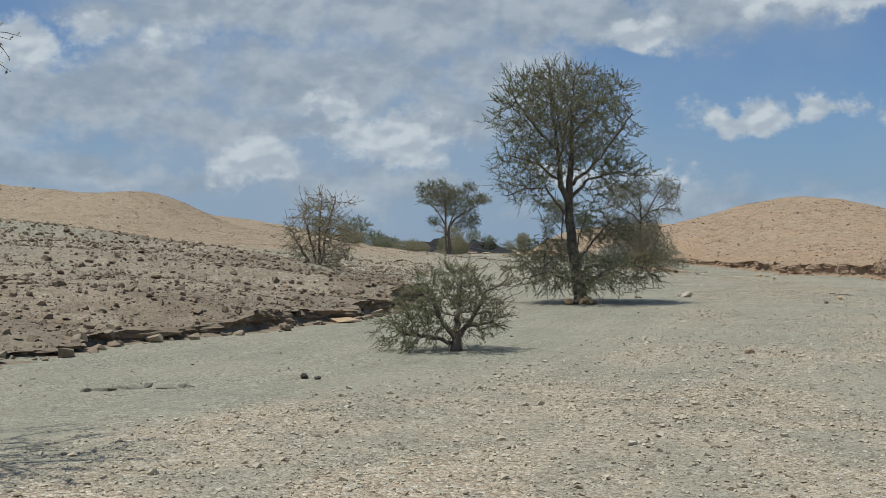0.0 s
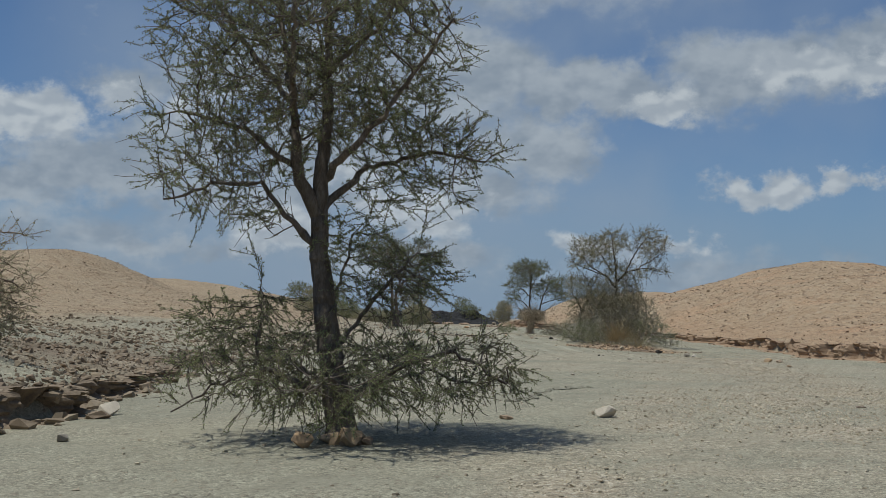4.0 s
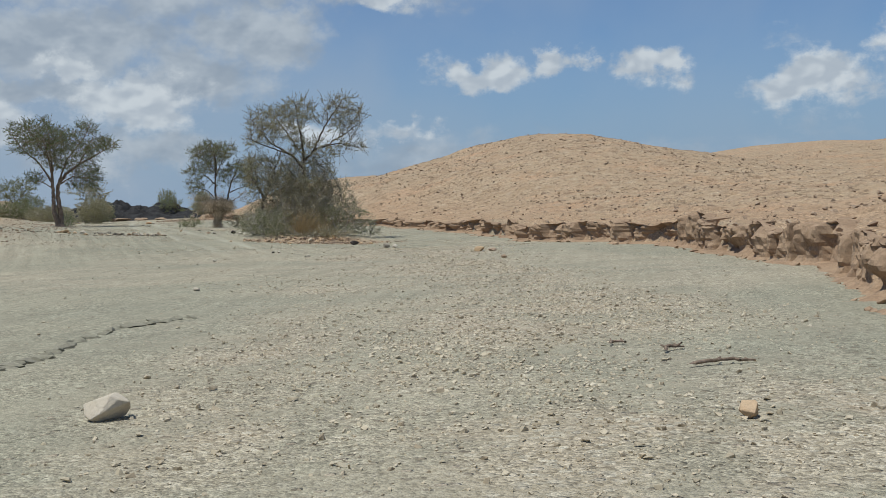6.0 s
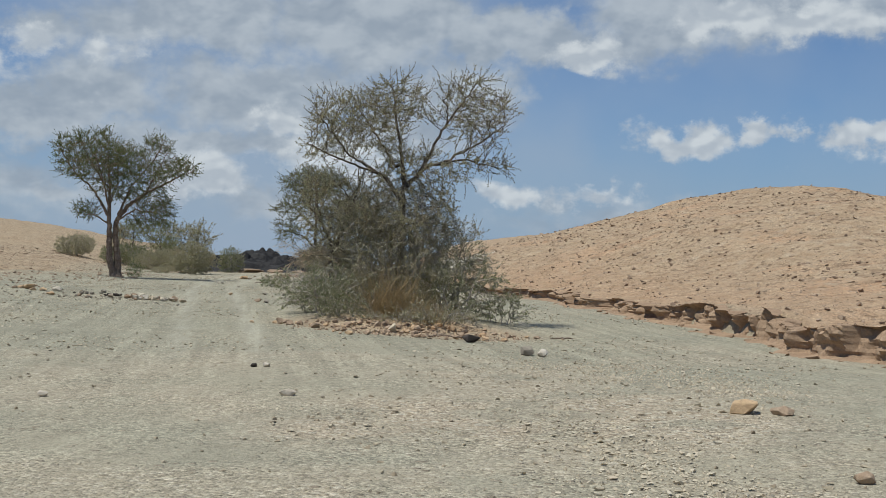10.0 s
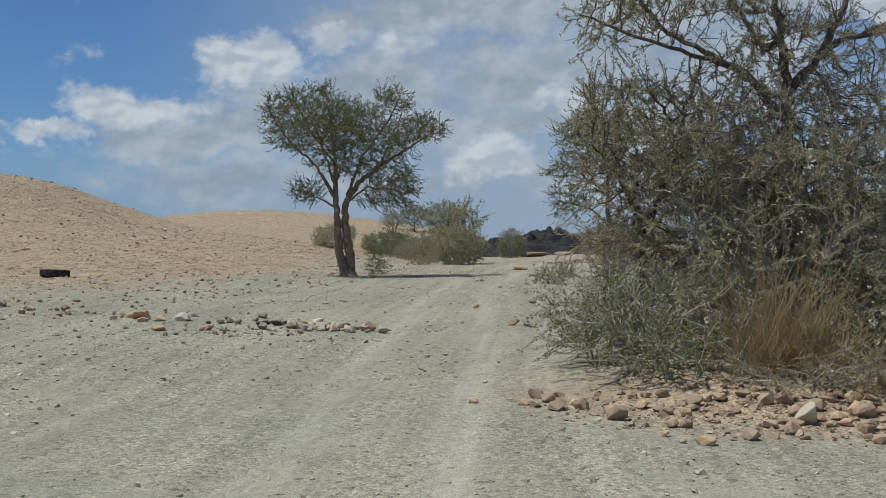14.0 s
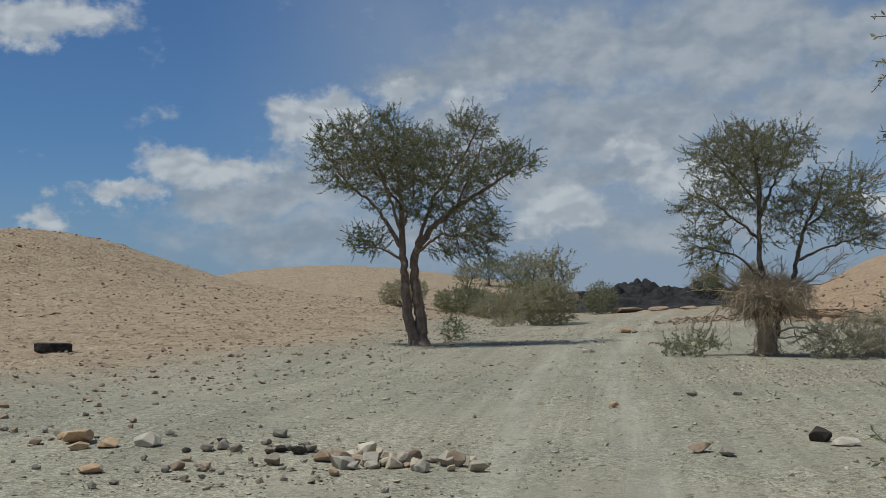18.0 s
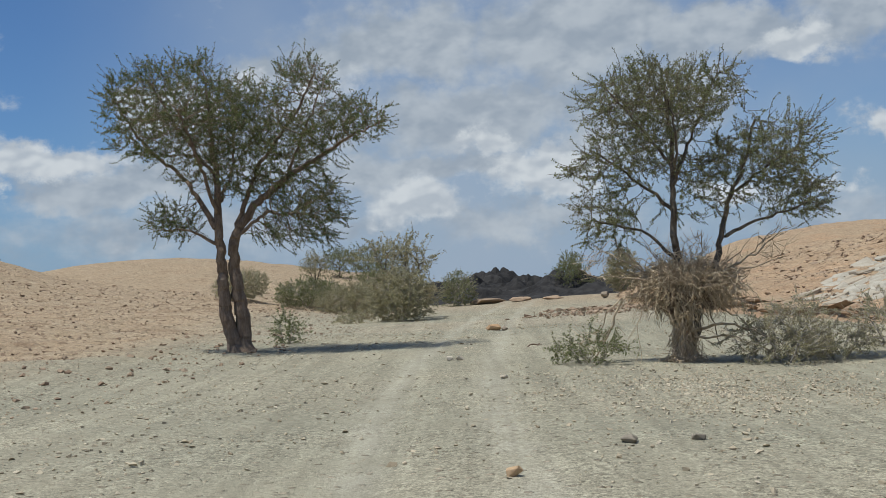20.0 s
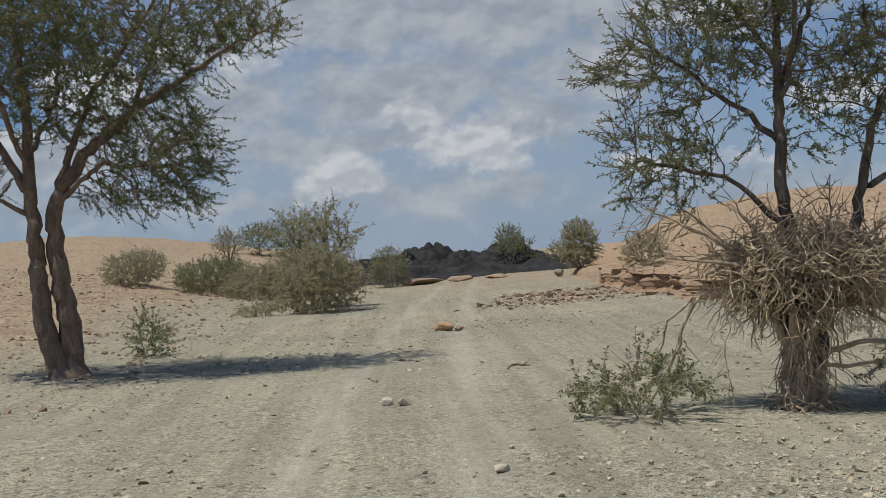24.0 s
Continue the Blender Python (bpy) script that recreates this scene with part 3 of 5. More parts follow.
def tubes(nodes, parent, radius, pick, sides):
    """Tapered tubes along the picked branches."""
    e = np.nonzero(pick & (parent >= 0))[0]
    if not len(e):
        return np.zeros((0, 3)), np.zeros((0, 4), int)
    p = parent[e]
    head = np.zeros_like(nodes)
    ok = parent >= 0
    head[ok] = nodes[ok] - nodes[parent[ok]]
    head[~ok] = (0, 0, 1)
    head /= np.linalg.norm(head, axis=1)[:, None] + 1e-9
    best = np.full(len(nodes), -1)
    order = np.argsort(radius)
    for i in order:
        if parent[i] >= 0:
            best[parent[i]] = i
    main = best[p] == e
    d0 = np.where(main[:, None], head[p], head[e])
    r0 = np.where(main, radius[p], np.minimum(radius[p], radius[e] * 1.25))
    ang = np.arange(sides) * 2 * math.pi / sides

    def ring(c, d, r):
        u = np.cross(d, np.array([0.31, 0.83, 0.46]))
        u /= np.linalg.norm(u, axis=1)[:, None] + 1e-9
        w = np.cross(d, u)
        return c[:, None] + r[:, None, None] * (np.cos(ang)[None, :, None] * u[:, None] + np.sin(ang)[None, :, None] * w[:, None])

    a, b = ring(nodes[p], d0, r0), ring(nodes[e], head[e], radius[e])
    verts = np.concatenate([a, b], 1).reshape(-1, 3)
    k = np.arange(sides)
    quad = np.stack([k, (k + 1) % sides, (k + 1) % sides + sides, k + sides], -1)
    faces = (np.arange(len(e)) * 2 * sides)[:, None, None] + quad[None]
    return verts, faces.reshape(-1, 4)


def leaves(rng, base, along, size, slim=0.44):
    """Small folded leaves at the points, turned at random about the way they grow."""
    n = len(base)
    d = along + rng.normal(size=(n, 3)) * 0.5
    d /= np.linalg.norm(d, axis=1)[:, None] + 1e-9
    s = np.cross(d, rng.normal(size=(n, 3)))
    s /= np.linalg.norm(s, axis=1)[:, None] + 1e-9
    length = size * (0.6 + 0.8 * rng.random((n, 1)))
    wide = length * slim * (0.7 + 0.6 * rng.random((n, 1))) * 0.5
    up = np.cross(s, d) * wide * 0.5
    verts = np.stack([base, base + d * length * 0.5 + s * wide + up, base + d * length, base + d * length * 0.5 - s * wide + up], 1).reshape(-1, 3)
    q = np.arange(n)[:, None] * 4
    faces = np.concatenate([q + np.array([[0, 1, 2]]), q + np.array([[0, 2, 3]])], 0)
    return verts, faces


def strands(rng, n, starts, ways, length, joints=5, bend=0.35, sag=0.15):
    """Loose curved strands as nodes and parents."""
    pts = [starts]
    d = ways / (np.linalg.norm(ways, axis=1)[:, None] + 1e-9)
    seg = length / joints
    for _ in range(joints):
        d = d + rng.normal(size=d.shape) * bend
        d[:, 2] -= sag
        d /= np.linalg.norm(d, axis=1)[:, None]
        pts.append(pts[-1] + d * seg[:, None])
    nodes = np.concatenate(pts)
    nodes[:, 2] = np.maximum(nodes[:, 2], 0.03)
    parent = np.concatenate([np.full(n, -1)] + [np.arange(n) + k * n for k in range(joints)])
    return nodes, parent


def plant(name, label, category, at, stems, crowns, seed, bark, leaf, leaf_size=0.04, per_node=3.0, stride=0.12, tip=0.005, power=2.2, limit=0.3, spurs=1.4, group="", droop=0.0, reach=1.1, kill=0.15, thick=0.03, sink=0.04, spur_len=2.5, more=1.5, pad=0.24, west=None, loose=False, whip=0.0055, bare=-0.75):
    rng = np.random.default_rng(seed)
    goals = np.vstack([ellipsoid_points(rng, *c[:6], int(c[6] * more), pad) for c in crowns])
    goals = goals[goals[:, 2] > 0.08]
    if west is not None:
        goals = goals[goals[:, 0] + at[0] > west]
    nodes, parent = grow(rng, stems, goals, stride, reach, kill, droop=droop)
    radius, load, kids = girth(nodes, parent, tip, power, limit)
    # which stem a branch belongs to, and the stems' own taper
    owner, first = np.zeros(len(nodes), int), 0
    for k, st in enumerate(stems):
        last = first + st["count"]
        owner[first:last] = k
        if st["r"]:
            fall = (1 - np.linspace(0, 1, st["count"])) ** (1.15 if st["from"] == -1 else 1.7)
            radius[first:last] = np.maximum(radius[first:last], st["r"][1] + (st["r"][0] - st["r"][1]) * fall)
        first = last
    for i in range(first, len(nodes)):
        owner[i] = owner[parent[i]]
    low = (nodes[:, 2] < 0.3) & (radius > 0.05)
    radius = np.where(low, radius * (1 + 0.45 * ((0.3 - nodes[:, 2]).clip(0, 0.4) / 0.3) ** 2), radius)
    ob = tagged(new(name), label, category, group)
    ob.location = (at[0], at[1], gz(*at) - sink)
    heavy = max(thick * 0.4, 0.012)
    for k, st in enumerate(stems):
        v, f = tubes(nodes, parent, radius, (radius > heavy) & (owner == k), 8 if limit > 0.06 else 5)
        if len(f):
            nm = "trunk" if st["from"] == -1 and limit > 0.06 else "bough" if limit > 0.06 else "stem"
            limb = part(nm, mesh(nm, v, f, bark, True), ob)
            if loose:
                tagged(limb, kind="stuff")
    v, f = tubes(nodes, parent, radius, radius <= heavy, 3)
    tagged(part("fine_twig", mesh("fine_twig", v, f, bark, True), ob), kind="stuff")
    thin = np.nonzero((load <= 12) & (parent >= 0))[0]
    way = nodes[thin] - nodes[parent[thin]]
    way /= np.linalg.norm(way, axis=1)[:, None] + 1e-9
    count = int(len(thin) * spurs * 0.6)
    tips = thin[load[thin] <= 2]
    base0, base1 = nodes[parent[tips]], nodes[tips]
    if count:
        # straight whips that stand out from the twigs
        j = rng.integers(0, len(thin), count)
        out = nodes[thin[j]] - nodes.mean(0) * np.array([1, 1, 0.75])
        out /= np.linalg.norm(out, axis=1)[:, None] + 1e-9
        d = way[j] * 0.9 + out * 0.6 + rng.normal(size=(count, 3)) * 0.34
        nn, pp = strands(rng, count, nodes[thin[j]] + (nodes[parent[thin[j]]] - nodes[thin[j]]) * rng.random((count, 1)), d, stride * spur_len * (0.5 + rng.random(count)), 3, 0.16, 0.0)
        v, f = tubes(nn, pp, whip * np.repeat([1.0, 0.85, 0.7, 0.45], count), np.ones(len(nn), bool), 3)
        tagged(part("spur_twig", mesh("spur_twig", v, f, bark, True), ob), kind="stuff")
        e = pp >= 0
        base0, base1 = np.vstack([base0, nn[pp[e]]]), np.vstack([base1, nn[e]])
    if leaf:
        # small leaves set all round the whips, some of which are bare
        full = vnoise(base0[:, 0] * 1.4 + seed, base0[:, 2] * 1.4 + base0[:, 1], seed) + 0.5 * rng.normal(size=len(base0)) > bare
        base0, base1 = base0[full], base1[full]
        span = np.linalg.norm(base1 - base0, axis=1)
        j = np.repeat(np.arange(len(base0)), rng.poisson(span * per_node * 9.0))
        al = (base1[j] - base0[j]) / (span[j][:, None] + 1e-9)
        at0 = base0[j] + (base1[j] - base0[j]) * rng.random((len(j), 1))
        side = np.cross(al, rng.normal(size=al.shape))
        side /= np.linalg.norm(side, axis=1)[:, None] + 1e-9
        v, f = leaves(rng, at0 + side * 0.004, side + al * 0.7, leaf_size)
        tagged(part("foliage", mesh("foliage", v, f, leaf), ob), kind="stuff")
    return ob


def stem(*pts, start="near", r=None):
    return {"path": pts, "from": start, "r": r, "count": 0}


# the great thorn tree with a skirt of low boughs
plant("acacia_tree", "tall thorn acacia with rounded olive crown above low boughs", "tree", (3.86, 34.2),
      [stem((0.0, 0, -0.1), (-0.05, 0, 0.35), (-0.11, 0, 0.7), (-0.23, 0.05, 1.58), (-0.35, 0.05, 2.36), (-0.36, 0.05, 2.75), (-0.3, 0.1, 3.65), (-0.28, 0.15, 4.52), (-0.26, 0.1, 5.6), (-0.2, 0.1, 6.3), start=-1, r=(0.2, 0.02)),
       stem((-0.42, 0.02, 2.88), (-0.62, -0.1, 3.43), (-0.67, -0.15, 4.15), (-0.83, -0.1, 5.16), (-0.9, -0.1, 6.1), r=(0.1, 0.02)),
       stem((-0.34, 0.05, 2.9), (0.2, 0.3, 3.51), (1.06, 0.4, 3.72), (1.75, 0.4, 3.6), r=(0.062, 0.014)),
       stem((-0.3, 0.1, 3.3), (0.1, -0.3, 3.7), (0.55, -0.4, 4.16), (1.33, -0.5, 5.25), r=(0.06, 0.014)),
       stem((-0.42, 0, 2.5), (-0.75, -0.2, 2.85), (-1.01, -0.3, 3.21), (-1.51, -0.4, 3.21), (-2.2, -0.5, 3.0), r=(0.048, 0.012)),
       stem((-0.62, -0.1, 3.4), (-1.24, -0.2, 3.93), (-2.1, -0.2, 4.14), r=(0.048, 0.014)),
       stem((-0.65, -0.1, 3.9), (-0.6, -0.9, 4.5), (-0.5, -1.4, 5.2), r=(0.045, 0.012)), stem((-0.28, 0.1, 4.0), (-0.4, 1.0, 4.6), (-0.5, 1.5, 5.2), r=(0.045, 0.012)),
       stem((-0.67, -0.15, 4.2), (-1.3, 0.3, 5.0), (-1.9, 0.4, 5.9), r=(0.045, 0.012)), stem((-0.27, 0.1, 4.7), (0.4, 0.4, 5.4), (0.8, 0.5, 6.3), r=(0.045, 0.012)),
       stem((-0.45, 0.0, 2.55), (-0.65, 0.2, 2.75), (-0.95, 0.3, 2.62), r=(0.02, 0.008)),
       stem((-0.05, 0, 0.5), (0.24, -0.1, 0.67), (0.8, -0.3, 1.03), (1.36, -0.4, 1.18), (2.0, -0.5, 0.8), r=(0.07, 0.012)), stem((-0.1, 0, 0.6), (-0.33, -0.1, 0.67), (-0.97, -0.2, 0.94), (-1.6, -0.3, 0.7), (-2.1, -0.3, 0.4), r=(0.06, 0.012)),
       stem((-0.1, 0, 0.7), (0.2, 0.8, 1.0), (0.5, 1.6, 1.1), r=(0.05, 0.014)), stem((-0.08, 0, 0.6), (-0.1, -0.7, 0.85), (-0.3, -1.4, 0.7), r=(0.05, 0.014)), stem((-0.1, 0, 0.6), (-0.7, 0.6, 1.0), (-1.3, 1.1, 1.0), r=(0.045, 0.012)), stem((0.3, -0.1, 0.7), (1.0, 0.5, 0.9), (1.7, 0.7, 0.7), r=(0.04, 0.012)),
       stem((-0.15, 0, 1.1), (0.2, 0.1, 1.6), (0.6, 0.1, 2.1), (0.9, 0.1, 2.4), r=(0.04, 0.012)), stem((-0.2, 0, 1.4), (-0.05, -0.2, 2.0), (0.1, -0.25, 2.6), r=(0.03, 0.01)), stem((-1.1, -0.2, 0.95), (-1.0, -0.25, 1.6), (-1.05, -0.2, 2.2), r=(0.016, 0.006))],
      [(-0.55, 0, 5.15, 2.0, 2.0, 1.6, 1450), (-1.3, -0.3, 2.9, 0.8, 0.8, 0.25, 110), (0.85, 0.2, 3.2, 0.8, 0.8, 0.3, 120), (-0.6, 0, 6.0, 1.5, 1.5, 0.75, 350), (1.1, 0.2, 3.75, 0.9, 1.0, 0.38, 190), (-1.6, -0.3, 3.3, 0.95, 1.0, 0.4, 200), (-0.6, 0, 4.0, 1.9, 1.8, 0.6, 320),
       (0, -0.1, 0.95, 2.3, 2.0, 0.6, 620), (0.7, 0.1, 2.05, 0.65, 0.7, 0.5, 200), (0.1, -0.2, 1.9, 0.4, 0.5, 0.6, 90), (0.15, -0.2, 2.6, 0.5, 0.5, 0.35, 90), (-1.1, -0.1, 1.5, 0.9, 0.9, 0.4, 170), (1.75, -0.3, 1.0, 0.5, 0.6, 0.45, 110)],
      11, BARK_DARK, LEAF_OLIVE, 0.029, 9.5, limit=0.2, power=2.5, spurs=1.6, spur_len=2.7, whip=0.006, more=2.6, kill=0.14, bare=-0.6)
plant("acacia_bush", "low thorn bush with short forked trunk on bare silt", "bush", (0.23, 20.7),
      [stem((0, 0, -0.05), (0, 0, 0.25), (0.02, -0.1, 0.7), (0.08, -0.1, 1.25), start=-1, r=(0.095, 0.016)), stem((0, 0, 0.22), (-0.22, -0.1, 0.5), (-0.45, -0.15, 0.95), r=(0.055, 0.02)), stem((0, 0, 0.25), (0.28, 0.05, 0.6), (0.5, 0.05, 1.05), r=(0.055, 0.02)), stem((0, 0, 0.2), (0.05, 0.3, 0.7), r=(0.045, 0.02)), stem((0, 0, 0.15), (-0.5, 0.05, 0.3), (-0.95, 0.05, 0.35), r=(0.035, 0.014)), stem((0.2, 0, 0.45), (0.6, -0.1, 0.55), r=(0.035, 0.014))],
      [(-0.1, 0, 0.95, 0.95, 0.95, 0.55, 900), (-0.75, -0.1, 0.45, 0.6, 0.7, 0.4, 300), (0.45, 0, 0.6, 0.45, 0.6, 0.4, 200)],
      12, BARK_DARK, LEAF_OLIVE, 0.03, 9.0, more=1.9, spur_len=3.0, bare=-0.6, stride=0.08, reach=0.7, kill=0.1, limit=0.085, tip=0.0042, power=2.0)
plant("thorn_shrub", "thorn shrub with bare upright twigs on the stony bank", "bush", (-4.3, 42.3),
      [stem((0, 0, -0.05), (-0.2, 0, 0.8), (-0.5, 0.1, 1.9), start=-1), stem((0.1, 0, -0.05), (0.2, 0.1, 0.9), (0.6, 0.1, 2.5), start=-1), stem((0.05, 0.1, -0.05), (0, 0.2, 1.0), (0.1, 0.3, 2.6), start=-1), stem((-0.1, 0, -0.05), (-0.6, -0.2, 0.8), (-1.1, -0.3, 1.7), start=-1)],
      [(0, 0, 1.0, 1.25, 1.2, 0.95, 700), (0.1, 0, 2.0, 1.0, 1.0, 0.7, 240)],
      13, BARK_BROWN, LEAF_GREY, 0.04, 4.0, more=2.2, spur_len=3.5, limit=0.045, tip=0.007, power=2.1)
# the thicket on its mound of rubble
plant("acacia_tree", "grey acacia with ragged flat crown rising from a thicket", "tree", (12.75, 80.5),
      [stem((0.1, 0, -0.1), (0.15, 0, 1.2), (0.2, 0, 2.65), (0.22, 0, 3.1), (0.1, -0.2, 4.2), (-0.1, -0.2, 5.4), start=-1, r=(0.14, 0.014)),
       stem((0.2, 0, 2.7), (-0.26, 0.1, 3.28), (-1.13, 0.1, 3.79), (-1.9, 0.1, 4.8), r=(0.062, 0.014)), stem((-0.3, 0.1, 3.3), (-1.2, -0.2, 3.6), (-2.1, -0.3, 4.0), r=(0.04, 0.012)),
       stem((0.22, 0, 3.0), (0.75, 0, 3.52), (1.76, 0, 3.7), (2.5, 0, 3.5), r=(0.062, 0.014)), stem((0.6, 0, 3.4), (1.14, 0.1, 4.4), (1.9, 0.1, 5.5), r=(0.05, 0.014)), stem((1.1, 0, 3.6), (2.0, 0.3, 4.1), (2.7, 0.4, 4.6), r=(0.04, 0.012)), stem((0.0, 0.1, 3.5), (-0.5, 0.6, 4.4), (-0.9, 0.9, 5.0), r=(0.04, 0.012))],
      [(-1.05, 0, 4.5, 1.3, 1.5, 0.8, 480), (0.0, 0, 5.0, 0.9, 1.3, 0.6, 300), (1.85, 0, 4.75, 0.95, 1.3, 0.95, 420), (2.15, 0, 3.6, 0.7, 0.9, 0.3, 160), (-1.7, 0, 3.9, 0.7, 0.9, 0.3, 130), (0.3, 0, 3.2, 1.2, 1.3, 0.75, 480), (0.0, -0.2, 2.2, 1.6, 1.5, 0.8, 560)],
      14, BARK_DARK, LEAF_GREY, 0.03, 9.5, power=2.6, limit=0.14, west=10.65, spurs=1.5, spur_len=3.0, more=2.7, bare=-0.6)
plant("acacia_tree", "slim grey-green young acacia at the edge of a thicket", "tree", (11.4, 80.9),
      [stem((0, 0, -0.1), (-0.2, 0, 1.0), (-0.2, 0, 2.0), start=-1, r=(0.06, 0.03)), stem((-0.08, 0, 1.5), (-0.6, 0, 2.4), r=(0.03, 0.012)), stem((-0.05, 0, 1.6), (0.4, 0, 2.8), r=(0.03, 0.012))],
      [(-0.3, 0, 2.55, 1.1, 1.2, 0.9, 700), (0.1, 0, 1.6, 1.15, 1.0, 0.65, 420)],
      15, BARK_DARK, LEAF_GREY, 0.032, 10.0, limit=0.07, west=10.5, more=2.2)
for i, (bx, by, w, h, lf, pn) in enumerate([(12.9, 79.5, 1.2, 1.3, LEAF_GREY, 1.5), (11.25, 78.9, 1.15, 0.75, LEAF_OLIVE, 2.0), (14.2, 79.4, 1.35, 0.95, LEAF_OLIVE, 1.5), (11.3, 81.6, 1.0, 0.9, LEAF_GREY, 1.6), (13.1, 80.1, 1.2, 2.1, LEAF_GREY, 1.0), (10.85, 79.6, 0.8, 0.5, LEAF_OLIVE, 2.0), (12.2, 80.2, 1.2, 1.9, LEAF_GREY, 1.0), (14.0, 80.3, 1.1, 1.7, LEAF_GREY, 1.1), (15.3, 79.7, 0.7, 0.5, LEAF_OLIVE, 1.6), (11.7, 78.3, 0.8, 0.4, LEAF_OLIVE, 1.6), (13.7, 77.9, 0.9, 0.3, LEAF_GREY, 1.6), (12.7, 77.7, 0.7, 0.2, LEAF_GREY, 1.4)]):
    plant("thicket_shrub", "dense grey-green thorn shrub in a thicket on rubble", "bush", (bx, by),
          [stem((0.2 * math.cos(a), 0.2 * math.sin(a), -0.05), (0.45 * w * math.cos(a), 0.45 * w * math.sin(a), h * 0.8), start=-1) for a in (0.3, 1.5, 2.8, 4.1, 5.3)],
          [(0, 0, h * 0.72, w, w, h * 0.8, int(210 * w * h) + 130)], 20 + i, BARK_GREY, lf, 0.034, pn * 3.6 + 1.6, stride=0.11, limit=0.035, group="thicket shrubs", spurs=2.2, pad=0.0, west=10.1, more=1.9, bare=-0.6)
# the umbrella tree by the track
plant("acacia_tree", "twin-stemmed umbrella acacia with broad green crown beside the track", "tree", (0.55, 106.0),
      [stem((-0.05, 0, -0.1), (-0.28, 0, 0.89), (-0.3, 0, 1.86), (-0.32, 0, 2.83), (-0.3, 0.05, 3.8), (-0.4, 0.1, 5.0), (-0.45, 0.1, 6.1), start=-1, r=(0.17, 0.02)),
       stem((0.05, 0.12, -0.1), (0.05, 0.12, 0.84), (-0.06, 0.12, 1.82), (-0.04, 0.1, 2.5), (0.48, 0.05, 3.21), (1.44, 0, 3.85), (2.68, 0, 4.5), (3.4, 0, 4.8), start=-1, r=(0.185, 0.016)),
       stem((0.05, 0.1, 2.7), (0.5, 0.3, 4.0), (1.5, 0.3, 5.2), (2.0, 0.3, 6.1), r=(0.07, 0.014)), stem((-0.32, 0, 2.7), (-1.07, 0.1, 3.93), (-1.92, 0.1, 4.7), (-2.6, 0.1, 5.8), r=(0.075, 0.014)),
       stem((-0.32, 0, 2.4), (-0.9, -0.2, 2.75), (-1.6, -0.3, 2.8), r=(0.045, 0.012)), stem((0.1, 0.1, 2.6), (0.9, -0.4, 3.0), (1.7, -0.5, 2.9), r=(0.05, 0.012)), stem((-0.3, 0, 3.0), (-0.4, -0.9, 4.2), (-0.6, -1.4, 5.2), r=(0.05, 0.012)), stem((-0.3, 0, 3.2), (-0.2, 1.0, 4.2), (-0.3, 1.5, 5.3), r=(0.05, 0.012)), stem((-0.35, 0, 3.9), (-1.0, -0.4, 5.0), (-1.5, -0.5, 6.0), r=(0.04, 0.012)), stem((1.3, 0, 3.8), (1.9, -0.5, 4.8), (2.3, -0.6, 5.5), r=(0.04, 0.012))],
      [(-1.0, 0, 5.3, 1.75, 2.0, 1.2, 1150), (0.3, 0, 5.0, 1.3, 1.8, 1.0, 480), (2.75, 0, 4.85, 0.95, 1.2, 0.5, 330), (1.75, 0.2, 5.9, 0.7, 1.0, 0.45, 220), (1.7, -0.1, 4.5, 0.9, 1.3, 0.6, 330), (-1.3, -0.1, 3.0, 0.65, 0.9, 0.42, 230), (1.6, -0.1, 3.05, 0.95, 1.1, 0.8, 520), (0.2, 0, 3.9, 1.6, 1.5, 0.5, 240), (0.9, 0, 2.6, 0.4, 0.6, 0.35, 110), (-2.3, 0, 5.9, 0.5, 0.8, 0.45, 140)],
      16, BARK_BROWN, LEAF_GREEN, 0.032, 10.5, power=2.5, limit=0.185, spurs=1.5, spur_len=2.7, bare=-0.8, more=2.7, kill=0.14)
